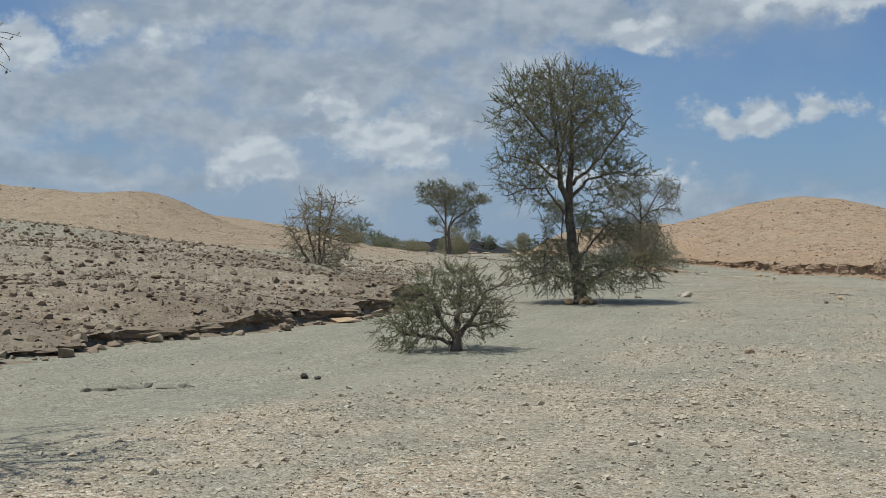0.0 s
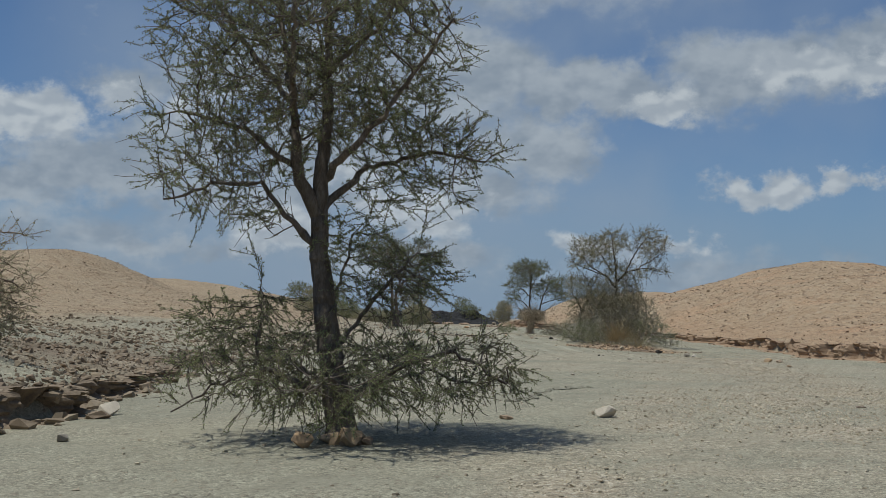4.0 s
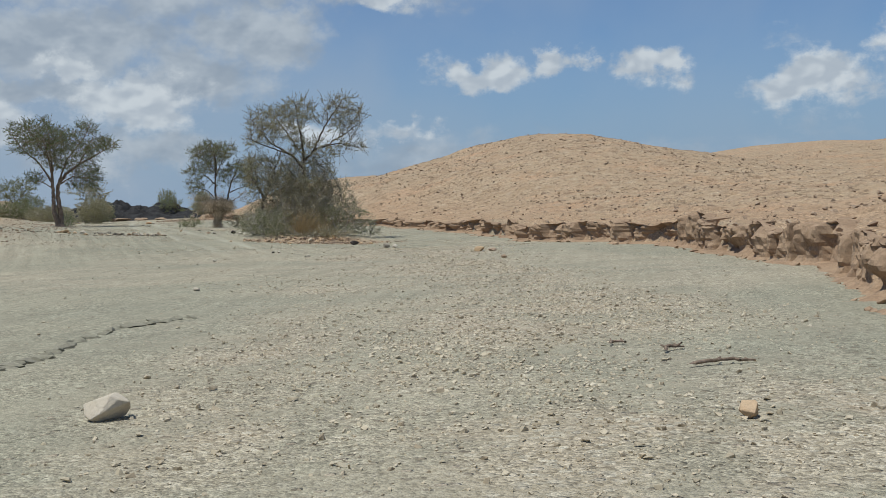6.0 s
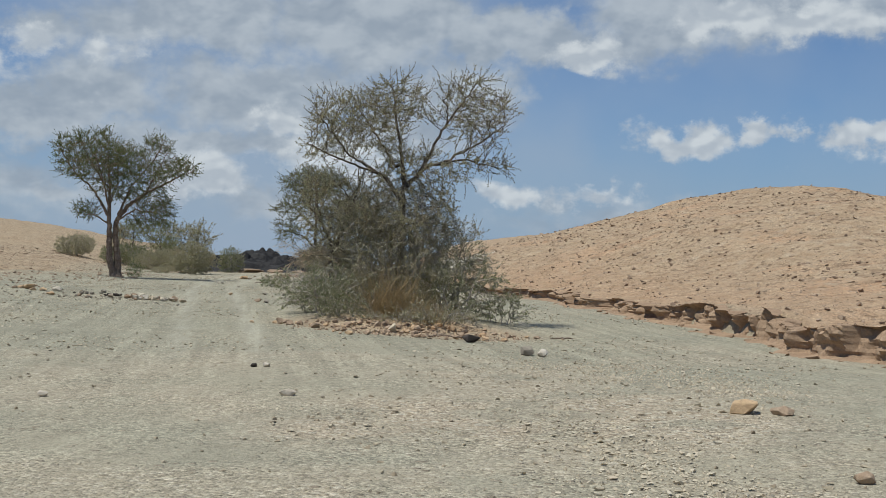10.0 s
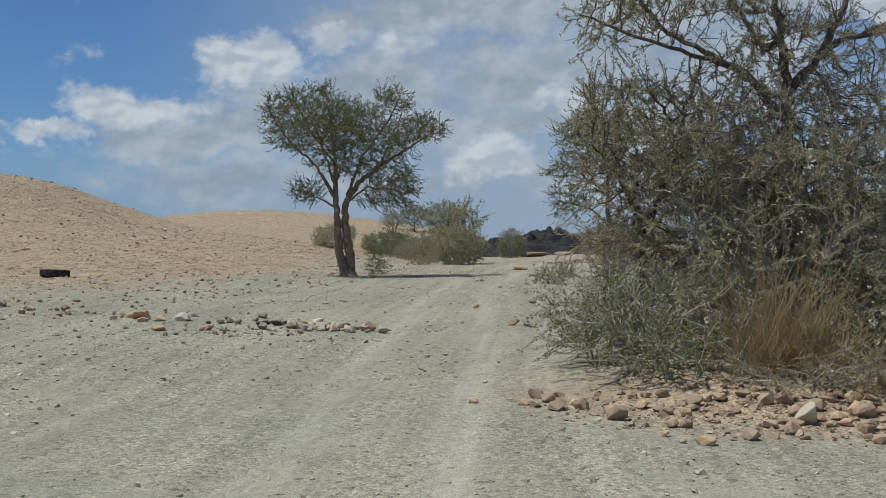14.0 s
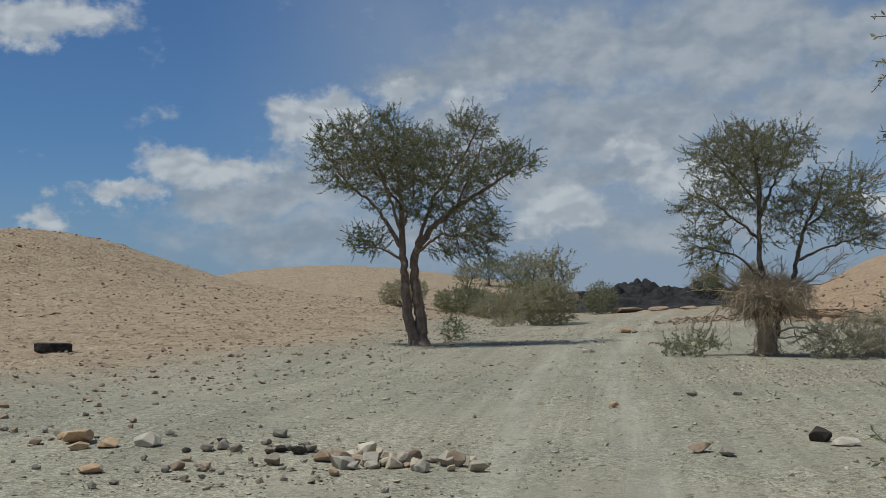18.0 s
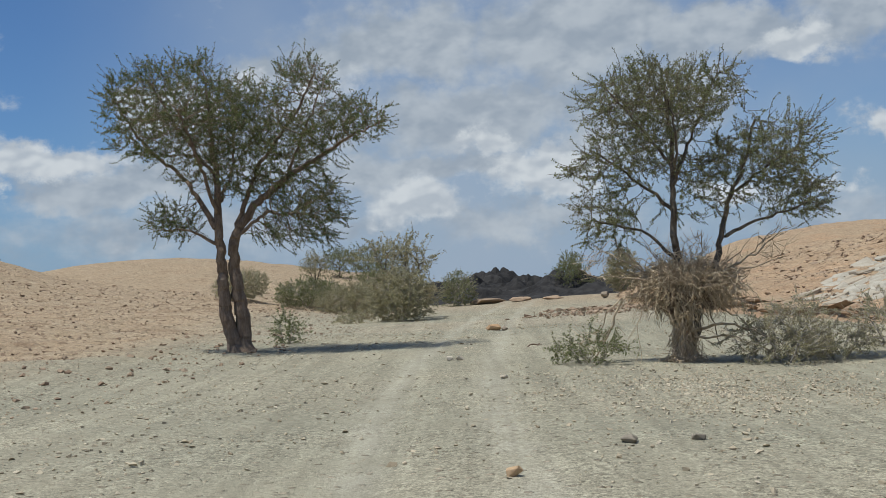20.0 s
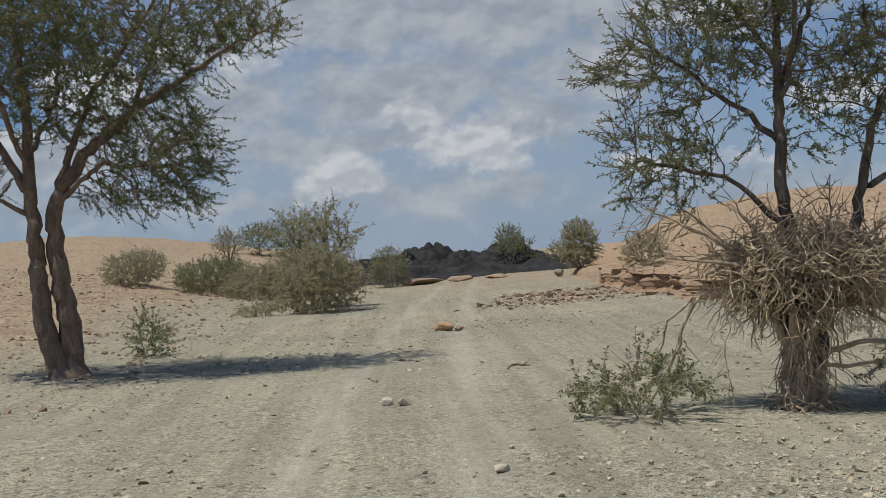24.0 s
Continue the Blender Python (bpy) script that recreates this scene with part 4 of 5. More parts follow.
# the tree that stands in a ball of dead brush
plant("acacia_tree", "slender two-stemmed acacia rising from a ball of dead brush", "tree", (9.69, 100.4),
      [stem((0, 0, -0.1), (0, 0, 1.59), (0.02, 0, 2.64), (0.06, 0, 3.73), (-0.02, 0, 4.7), start=-1, r=(0.1, 0.02)), stem((0.1, 0.1, -0.1), (0.3, 0.12, 0.8), (0.62, 0.15, 1.5), (0.75, 0.15, 2.03), (0.9, 0.2, 2.55), (1.3, 0.2, 3.4), (1.45, 0.2, 3.9), start=-1, r=(0.085, 0.02)),
       stem((0.74, 0.15, 2.0), (1.18, 0.1, 2.2), (1.83, 0.1, 2.35), (2.2, 0.1, 2.5), r=(0.04, 0.012)), stem((0, 0, 1.65), (-0.4, -0.05, 2.1), (-0.67, -0.05, 2.22), (-1.32, -0.1, 2.44), r=(0.04, 0.012)), stem((0.02, 0, 2.5), (-0.6, 0.1, 3.1), (-1.1, 0.1, 3.5), r=(0.04, 0.012)),
       stem((0.05, 0, 3.2), (-0.5, -0.2, 4.0), (-0.9, -0.2, 4.5), r=(0.035, 0.012)), stem((0.05, 0, 3.0), (0.5, 0.2, 3.9), (0.9, 0.2, 4.7), r=(0.04, 0.012)), stem((0.95, 0.2, 2.7), (1.7, 0.3, 3.2), (2.1, 0.3, 3.4), r=(0.03, 0.01)), stem((0.04, 0, 2.8), (0.1, -0.7, 3.6), (0.0, -0.9, 4.2), r=(0.03, 0.01))],
      [(-0.15, 0, 4.25, 1.08, 1.2, 0.72, 850), (-0.6, 0, 3.4, 0.9, 1.0, 0.5, 300), (-1.0, 0, 2.5, 0.55, 0.7, 0.5, 220), (1.6, 0.1, 3.3, 0.85, 1.0, 0.62, 520), (1.95, 0.1, 2.6, 0.55, 0.8, 0.42, 250), (0.75, 0, 4.45, 0.6, 0.7, 0.48, 190), (0.45, 0, 2.95, 0.6, 0.75, 0.65, 170)],
      17, BARK_DARK, LEAF_OLIVE, 0.031, 10.0, limit=0.1, power=2.7, tip=0.0045, spurs=1.6, spur_len=2.7, bare=-0.65, more=2.9, kill=0.13)
brush = plant("dead_brush", "ball of dead brown brush heaped round a tree foot", "brush", (9.69, 100.3),
      [stem((0.1 * math.cos(a), 0.08 * math.sin(a), -0.05), (0.07 * math.cos(a), 0.07 * math.sin(a), 0.6), (0.4 * math.cos(a), 0.4 * math.sin(a), 1.25), start=-1, r=(0.1, 0.02)) for a in (0.2, 1.3, 2.3, 3.4, 4.4, 5.4)]
      + [stem((-0.2, 0, 0.95), (-0.5, -0.1, 1.12), (-0.85, -0.15, 1.15), (-1.02, -0.2, 0.92), (-1.2, -0.25, 0.55), (-1.45, -0.25, 0.12), r=(0.034, 0.012)), stem((-0.45, 0, 1.05), (-0.62, -0.3, 0.92), (-0.72, -0.35, 0.6), (-0.68, -0.4, 0.3), r=(0.014, 0.005)), stem((-0.9, -0.15, 1.1), (-1.15, -0.2, 0.95), (-1.4, -0.25, 0.5), r=(0.018, 0.006)),
         stem((0.15, 0, 0.5), (0.6, -0.15, 0.62), (1.1, -0.2, 0.5), (1.7, -0.25, 0.15), r=(0.03, 0.012)), stem((0.2, -0.1, 0.45), (0.8, -0.3, 0.4), (1.4, -0.35, 0.12), r=(0.022, 0.008)), stem((0.5, 0, 1.0), (0.8, -0.1, 0.75), (1.3, 0.1, 0.4), r=(0.02, 0.007)), stem((0.2, 0.2, 0.95), (0.5, 0.9, 0.95), (0.7, 1.3, 0.2), r=(0.03, 0.01))]
      + [stem((x0, y0, 1.4), ((x0 + x1) / 2 + 0.06, y0, 1.4 + (z1 - 1.4) * 0.45), (x1, y0 * 1.5, z1), r=(0.02, 0.006)) for x0, x1, y0, z1 in ((-0.35, -1.3, -0.1, 2.0), (-0.45, -1.05, 0.2, 2.1), (-0.5, -1.5, -0.3, 1.55), (-0.2, -0.5, 0.1, 2.05), (0.25, 0.45, 0.1, 2.15), (0.5, 1.25, 0.1, 2.0), (0.6, 1.75, -0.1, 2.1), (0.7, 1.6, -0.2, 1.6), (0.75, 1.5, 0.2, 2.0))],
      [(0.1, 0.0, 1.3, 1.0, 0.65, 0.35, 170), (1.5, 0, 1.85, 0.35, 0.5, 0.35, 80), (-1.15, 0, 1.75, 0.4, 0.5, 0.35, 90), (-1.35, -0.2, 0.45, 0.3, 0.4, 0.3, 60), (1.3, -0.1, 0.3, 0.5, 0.5, 0.22, 80), (0.2, 0, 1.9, 0.5, 0.5, 0.22, 45)],
      18, BARK_DRY, None, limit=0.12, power=2.4, stride=0.1, kill=0.14, spurs=1.2, tip=0.005, loose=True)


def add_strands(ob, name, label, mat, seed, n, centre, radii, length, thick, up=0.0, sag=0.3, sides=3, joints=5, bend=0.35):
    rng = np.random.default_rng(seed)
    p = ellipsoid_points(rng, *centre, *radii, n)
    p[:, 2] = np.maximum(p[:, 2], 0.03)
    d = rng.normal(size=(n, 3)) + np.array([0, 0, up])
    nodes, parent = strands(rng, n, p, d, length * (0.5 + rng.random(n)), joints, bend, sag)
    taper = thick * np.repeat(np.linspace(1, 0.4, joints + 1), n)
    v, f = tubes(nodes, parent, taper, np.ones(len(nodes), bool), sides)
    return tagged(part(name, mesh(name, v, f, mat, True), ob, label), kind="stuff")


def add_thatch(ob, name, label, mat, seed, n, core, radii, out, up, length, thick, sag, bend, joints=7):
    """Dry twigs that spring from a core, arch over and hang."""
    rng = np.random.default_rng(seed)
    p = ellipsoid_points(rng, *core, *radii, n)
    a = rng.random(n) * 6.283
    d = np.stack([out * np.cos(a), 0.6 * out * np.sin(a), up + 0.5 * rng.normal(size=n)], -1)
    nodes, parent = strands(rng, n, p, d, length * (0.4 + rng.random(n)), joints, bend, sag)
    v, f = tubes(nodes, parent, thick * np.repeat(np.linspace(1, 0.45, joints + 1), n), np.ones(len(nodes), bool), 4)
    tagged(part(name, mesh(name, v, f, mat, True), ob, label), kind="stuff")


def add_mane(ob, name, label, mat, seed, n, core, radii, lift, length, thick, sag, bend, joints=8):
    """Dry twigs that spring outwards from a low dome, arch over its rim and hang."""
    rng = np.random.default_rng(seed)
    p = ellipsoid_points(rng, *core, *radii, n, 0.16)
    d = (p - np.array(core)) / np.array(radii) * np.array([1, 0.8, 0.4]) + rng.normal(size=(n, 3)) * 0.35 + np.array([0, 0, lift])
    nodes, parent = strands(rng, n, p, d, length * (0.4 + rng.random(n)), joints, bend, sag)
    v, f = tubes(nodes, parent, thick * np.repeat(np.linspace(1, 0.4, joints + 1), n), np.ones(len(nodes), bool), 3)
    tagged(part(name, mesh(name, v, f, mat, True), ob, label), kind="stuff")


add_mane(brush, "mane", "matted dry tan twigs arching over and hanging", BARK_STRAW, 181, 900, (0.1, 0.0, 1.38), (0.8, 0.55, 0.26), 0.45, 0.55, 0.009, 0.2, 0.62)
add_mane(brush, "loose_lock", "loose locks of dry tan twigs hanging from the brush", BARK_STRAW, 187, 320, (0.1, -0.1, 1.2), (0.95, 0.6, 0.3), -0.2, 0.5, 0.008, 0.34, 0.5)
add_mane(brush, "tangle", "tangled dry brown twigs", BARK_DRY, 185, 420, (0.1, 0.0, 1.25), (0.9, 0.6, 0.3), 0.1, 0.5, 0.008, 0.1, 0.6)
add_mane(brush, "under_tangle", "dense brown twigs beneath the brush", BARK_BROWN, 186, 420, (0.1, 0.05, 1.08), (0.62, 0.45, 0.22), -0.1, 0.4, 0.008, 0.12, 0.6)
add_thatch(brush, "spiky_twig", "stiff bare twigs", BARK_DRY, 183, 90, (0.12, 0, 1.45), (0.85, 0.5, 0.22), 0.6, 0.8, 0.42, 0.0065, 0.0, 0.4, 4)
add_thatch(brush, "bark_fibre", "hanging dry bark fibres", BARK_STRAW, 182, 620, (0.03, 0.0, 0.5), (0.18, 0.17, 0.42), 0.3, -1.0, 0.34, 0.008, 0.3, 0.4, 5)
add_thatch(brush, "foot_litter", "dry litter round the foot", BARK_STRAW, 184, 220, (0.0, -0.05, 0.08), (0.4, 0.36, 0.06), 1.0, 0.0, 0.28, 0.007, 0.2, 0.4, 4)


for i, (bx, by, w, h, lf, lab, pn) in enumerate([
        (8.2, 99.9, 0.66, 0.42, LEAF_OLIVE, "small olive thorn bush beside dead brush", 3.4), (11.2, 100.0, 0.85, 0.72, LEAF_GREY, "grey-green thorn bush beside dead brush", 2.4), (12.1, 100.3, 0.7, 0.5, LEAF_GREY, "grey-green thorn bush beside dead brush", 2.4), (9.4, 144.0, 0.85, 1.7, LEAF_GREY, "upright grey-green bush on the slope beside the lava", 4.0), (0.65, 109.6, 0.42, 0.62, LEAF_GREEN, "dark young thorn bush in the shade of a tree", 3.0),
        (1.35, 122.6, 1.25, 1.45, LEAF_GREY, "rounded olive thorn bush at the side of the track", 2.4), (-3.6, 139.5, 2.1, 1.2, LEAF_GREY, "wide low grey-green thorn bush", 2.4), (-6.6, 141.5, 1.8, 1.15, LEAF_OLIVE, "wide low olive thorn bush on the slope", 2.4), (-10.3, 142.0, 1.5, 1.2, LEAF_GREY, "low grey-green thorn bush on the slope", 2.0),
        (-0.2, 122.0, 0.7, 0.35, LEAF_GREY, "low grey thorn bush", 1.8), (12.3, 106.0, 0.7, 0.7, LEAF_GREY, "small grey thorn bush at the foot of the slope", 1.6), (13.6, 103.0, 0.9, 0.75, LEAF_GREY, "low grey thorn bush at the foot of the slope", 1.6), (10.9, 129.0, 0.75, 0.85, LEAF_GREY, "half-dry thorn bush on the slope", 2.8), (0.2, 149.0, 1.0, 1.6, LEAF_OLIVE, "olive thorn bush before the black lava", 2.0)]):
    plant("thorn_bush", lab, "bush", (bx, by), [stem((0.1 * math.cos(a), 0.1 * math.sin(a), -0.05), (0.5 * w * math.cos(a), 0.5 * w * math.sin(a), h * 0.7), start=-1) for a in (0.4, 1.7, 2.9, 4.2, 5.5)],
          [(0, 0, h * 0.6, w, w, h * 0.68, int(420 * w * h) + 150)], 40 + i, BARK_GREY, lf, 0.037 if by < 112 else 0.054, pn * 3.5, stride=0.12, limit=0.03, tip=0.0042, group="thorn bushes", pad=0.0, more=2.2 if by < 126 else 1.9, bare=-0.9, spurs=1.8)
# trees farther up the valley
for i, (tx, ty, h, w, lf, lab) in enumerate([
        (1.0, 125.4, 3.1, 1.3, LEAF_GREY, "bushy olive acacia behind a thorn bush"), (-14.0, 174.0, 3.4, 1.1, LEAF_GREY, "thin bare young acacia"), (-10.0, 180.0, 2.6, 1.8, LEAF_OLIVE, "low dark acacia up the valley"),
        (6.2, 166.0, 2.3, 1.3, LEAF_OLIVE, "round acacia on the black lava"), (5.0, 205.0, 3.6, 1.5, LEAF_OLIVE, "far acacia behind the lava"), (9.0, 166.0, 1.5, 1.0, LEAF_GREY, "low grey acacia beside the lava"),
        (-14.0, 196.0, 4.5, 3.0, LEAF_OLIVE, "broad far acacia up the valley"), (-21.0, 215.0, 3.5, 2.4, LEAF_OLIVE, "broad far acacia up the valley")]):
    plant("acacia_tree", lab, "tree", (tx, ty), [stem((0, 0, -0.1), (0.05, 0, h * 0.35), (0, 0, h * 0.5), start=-1, r=(0.09, 0.04)), stem((0.05, 0, h * 0.3), (w * 0.5, 0, h * 0.65)), stem((0.05, 0, h * 0.3), (-w * 0.5, 0, h * 0.62))],
          [(0, 0, h * 0.68, w * 0.85, w * 0.8, h * 0.33, 420), (0, 0, h * 0.4, w * 0.8, w * 0.7, h * 0.3, 160)], 60 + i, BARK_DARK, lf, 0.075, 5.0, more=2.3, stride=0.2, tip=0.007, reach=1.6, kill=0.22, limit=0.12, group="far acacias")
# the thorn tree beside the start, of which only outer twigs and shade are seen
plant("acacia_tree", "thorn acacia with outer twigs overhanging the wadi bed", "tree", (-7.0, 9.7),
      [stem((0, 0, -0.1), (0.1, 0, 1.2), (0.3, 0, 2.4), start=-1, r=(0.14, 0.09)), stem((0.3, 0, 2.3), (1.4, 0, 3.2), r=(0.06, 0.02)), stem((0.3, 0, 2.3), (-0.8, 0, 3.3), r=(0.06, 0.02)), stem((0.3, 0, 2.3), (0.3, 0.8, 3.6), r=(0.06, 0.02))],
      [(0.62, 0, 3.85, 2.6, 2.3, 1.0, 1000)], 80, BARK_DARK, LEAF_OLIVE, 0.05, 1.6, limit=0.13)
# dry grass in front of the thicket
for gx, gy, n, h in ((12.45, 78.15, 260, 0.95), (13.05, 78.1, 180, 0.8), (12.75, 78.3, 160, 0.95), (13.6, 77.8, 90, 0.5)):
    tuft = tagged(new("grass_tuft"), "tawny tuft of tall dry grass before a thicket", "grass", "dry grass tufts")
    tuft.location = (gx, gy, gz(gx, gy) - 0.02)
    add_strands(tuft, "dry_blade", "", LEAF_DRY, int(gx * 100), n, (0, 0, 0), (0.3, 0.22, 0.02), h, 0.004, 2.2, 0.04, 3, 4, 0.14)


# ---- stones ----
def rock_shape(seed, points=16, flat=0.8):
    """An angular broken stone about one metre across."""
    rng = np.random.default_rng(seed)
    d = rng.normal(size=(points, 3))
    d /= np.linalg.norm(d, axis=1)[:, None]
    d *= (0.36 + 0.2 * rng.random((points, 1)))
    d[:, 2] *= flat
    bm = bmesh.new()
    for v in d:
        bm.verts.new(v)
    res = bmesh.ops.convex_hull(bm, input=bm.verts)
    bmesh.ops.delete(bm, geom=[g for g in res["geom_interior"] if isinstance(g, bmesh.types.BMVert)], context="VERTS")
    bmesh.ops.triangulate(bm, faces=bm.faces)
    return bm


def rock_arrays(seed, points=9, flat=0.7):
    bm = rock_shape(seed, points, flat)
    bm.verts.index_update()
    v, f = np.array([v.co[:] for v in bm.verts]), np.array([[v.index for v in fc.verts] for fc in bm.faces])
    bm.free()
    return v, f


ROCK_MESHES = {}


def stone(name, label, x, y, size, mat, seed, tall=0.75, turn=0.0, group="", category="stone", lift=0.0):
    key = (seed % 12, mat.name)
    if key not in ROCK_MESHES:
        bm = rock_shape(seed % 12 + 100, 20 + seed % 6, 0.9)
        bmesh.ops.bevel(bm, geom=bm.edges[:], offset=0.016, segments=1, affect="EDGES")
        me = bpy.data.meshes.new("stone")
        bm.to_mesh(me)
        bm.free()
        me.materials.append(mat)
        ROCK_MESHES[key] = me
    ob = tagged(new(name, ROCK_MESHES[key]), label, category, group)
    ob.matrix_world = pose(x, y, gz(x, y) + size * tall * 0.28 + lift, 0, 0, turn) @ Matrix.Diagonal((size, size * 0.85, size * tall, 1))
    return ob


for i, (x, y, s, mat, tall, lab) in enumerate([
        (7.6, 38.3, 0.36, STONE_PALE, 0.75, "pale rounded boulder lying on bare silt"), (11.8, 36.6, 0.2, STONE_PINK, 0.8, "pinkish stone on gravel"), (10.5, 33.7, 0.18, STONE_TAN, 0.7, "tan stone on gravel"), (6.0, 37.9, 0.28, STONE_TAN, 0.35, "flat tan stone on silt"),
        (5.0, 20.1, 0.2, STONE_TAN, 0.6, "brown stone on gravel"), (5.6, 20.2, 0.16, STONE_TAN, 0.45, "small brown stone on gravel"), (-0.1, 37.7, 0.42, STONE_PALE, 0.75, "pale rock on the stony bank"), (0.46, 33.8, 0.18, STONE_GREY, 0.9, "round grey stone on silt"),
        (11.5, 64.7, 0.22, STONE_PALE, 0.5, "white stone on the wadi bed"), (16.3, 63.3, 0.42, STONE_PINK, 0.55, "pink broken rock on gravel"), (16.65, 63.2, 0.3, STONE_TAN, 0.45, "tan broken rock on gravel"), (16.0, 59.4, 0.16, STONE_TAN, 0.8, "small tan stone on gravel"),
        (14.3, 75.6, 0.4, STONE_DARK, 0.6, "black rock at the foot of a rubble mound"), (15.2, 73.4, 0.4, STONE_GREY, 0.6, "grey-brown rock on gravel"), (15.45, 73.2, 0.28, STONE_PALE, 0.7, "pale rock on gravel"), (10.75, 68.2, 0.11, STONE_DARK, 0.8, "small dark stone on silt"), (10.93, 68.2, 0.12, STONE_PALE, 0.8, "small white stone on silt"),
        (5.75, 101.2, 0.17, STONE_PALE, 0.7, "pale stone between the ruts"), (5.95, 101.1, 0.2, STONE_PALE, 0.6, "pale stone between the ruts"), (5.55, 111.9, 0.45, STONE_PINK, 0.6, "pink rock between the ruts"), (5.85, 111.7, 0.22, STONE_GREY, 0.7, "grey stone between the ruts"), (7.0, 97.4, 0.17, STONE_PALE, 0.45, "pale flat stone on the track"),
        (10.12, 86.4, 0.28, STONE_DARK, 0.75, "black rock beside the track"), (10.35, 86.2, 0.3, STONE_PALE, 0.4, "pale flat stone beside a black rock"), (9.0, 85.4, 0.26, STONE_TAN, 0.55, "tan stone on the track side"), (9.25, 85.2, 0.2, STONE_GREY, 0.6, "grey stone on the track side"), (8.65, 90.9, 0.24, STONE_GREY, 0.4, "flat grey stone beside the track"), (9.25, 91.1, 0.16, STONE_GREY, 0.5, "small grey stone beside the track"), (7.75, 89.2, 0.16, STONE_PINK, 0.7, "pink stone between the ruts"),
        (2.9, 84.7, 0.44, STONE_PINK, 0.5, "orange-pink rock in a row of rubble"), (3.27, 84.6, 0.28, STONE_PINK, 0.5, "orange-pink rock in a row of rubble"), (2.66, 84.95, 0.34, STONE_PINK, 0.4, "orange-pink rock in a row of rubble"), (3.08, 84.4, 0.26, STONE_PINK, 0.4, "orange-pink rock in a row of rubble"), (2.55, 84.5, 0.2, STONE_TAN, 0.5, "tan stone in a row of rubble"), (3.62, 84.8, 0.34, STONE_PALE, 0.6, "cream rock in a row of rubble"), (3.85, 83.3, 0.24, STONE_PINK, 0.5, "reddish stone on gravel"), (8.4, 143.4, 0.7, STONE_GREY, 0.7, "grey boulder on the slope"),
        (-2.2, 27.3, 1.0, STONE_PINK, 0.13, "flat reddish slab at the end of a bank"), (-1.9, 16.8, 0.16, STONE_DARK, 0.6, "small dark stone on silt"), (-1.7, 16.7, 0.12, STONE_DARK, 0.5, "small dark stone on silt"), (8.85, 64.5, 0.15, STONE_PALE, 0.7, "white stone on the wadi bed"), (8.3, 52.2, 0.2, STONE_PALE, 0.5, "white stone on the wadi bed"), (12.75, 76.75, 0.32, GRAVEL_PALE, 0.9, "cream rock on the rubble mound")]):
    stone("stone", lab, x, y, s, mat, i * 7 + 1, tall, i * 47.0, "single stones")

rng = np.random.default_rng(5)
for cx, cy, rx, ry, n, mats, s0 in [(6.25, 84.6, 0.62, 0.5, 34, (STONE_ASH, GRAVEL_PALE, STONE_TAN), 0.2), (4.7, 84.9, 0.7, 0.5, 16, (STONE_GREY, STONE_GREY, STONE_DARK), 0.16), (1.6, 85.2, 1.8, 0.9, 22, (STONE_GREY, STONE_TAN), 0.13), (4.0, 83.4, 1.6, 0.8, 22, (STONE_GREY, STONE_TAN, STONE_GREY), 0.1), (13.0, 77.0, 2.3, 0.7, 90, (STONE_TAN, STONE_PINK, STONE_TAN), 0.15), (3.9, 33.8, 0.4, 0.2, 9, (STONE_TAN, STONE_PINK), 0.27)]:
    for i in range(n):
        mat = mats[i % len(mats)]
        stone("rubble_stone", "broken %s stone in a low heap of rubble" % mat.name.split("_")[0], cx + rx * rng.normal() * 0.6, cy + ry * rng.normal() * 0.6, s0 * (0.6 + 0.9 * rng.random()), mat, int(rng.integers(0, 99)), 0.5 + 0.4 * rng.random(), 360 * rng.random(), "rubble heaps")


def scatter(name, label, xs, ys, sizes, mat, seed, kinds=8, points=9, flat=0.65):
    """Many loose stones in one mesh."""
    rng = np.random.default_rng(seed)
    zs = ground(xs, ys)
    vs, fs, base = [], [], 0
    pick = rng.integers(0, kinds, len(xs))
    for k in range(kinds):
        v, f = rock_arrays(seed * 50 + k, points, flat)
        sel = np.nonzero(pick == k)[0]
        if not len(sel):
            continue
        a = rng.random(len(sel)) * 6.283
        c, s = np.cos(a)[:, None], np.sin(a)[:, None]
        w = v[None] * sizes[sel][:, None, None] * (0.75 + 0.5 * rng.random((len(sel), 1, 3)))
        out = np.stack([w[..., 0] * c - w[..., 1] * s + xs[sel][:, None], w[..., 0] * s + w[..., 1] * c + ys[sel][:, None], w[..., 2] + (zs[sel] + sizes[sel] * 0.12)[:, None]], -1)
        vs.append(out.reshape(-1, 3))
        fs.append((f[None] + (np.arange(len(sel)) * len(v))[:, None, None] + base).reshape(-1, 3))
        base += len(sel) * len(v)
    return tagged(new(name, mesh(name, np.vstack(vs), np.vstack(fs), mat)), label, "stones", kind="stuff")


def spread(n, x0, x1, y0, y1, seed, keep):
    rng = np.random.default_rng(seed)
    x, y = x0 + (x1 - x0) * rng.random(n), y0 + (y1 - y0) * rng.random(n)
    ok = rng.random(n) < keep(x, y)
    return x[ok], y[ok]


def sizes_for(n, small, large, seed):
    u = np.random.default_rng(seed).random(n)
    return small * (large / small) ** (u ** 4)


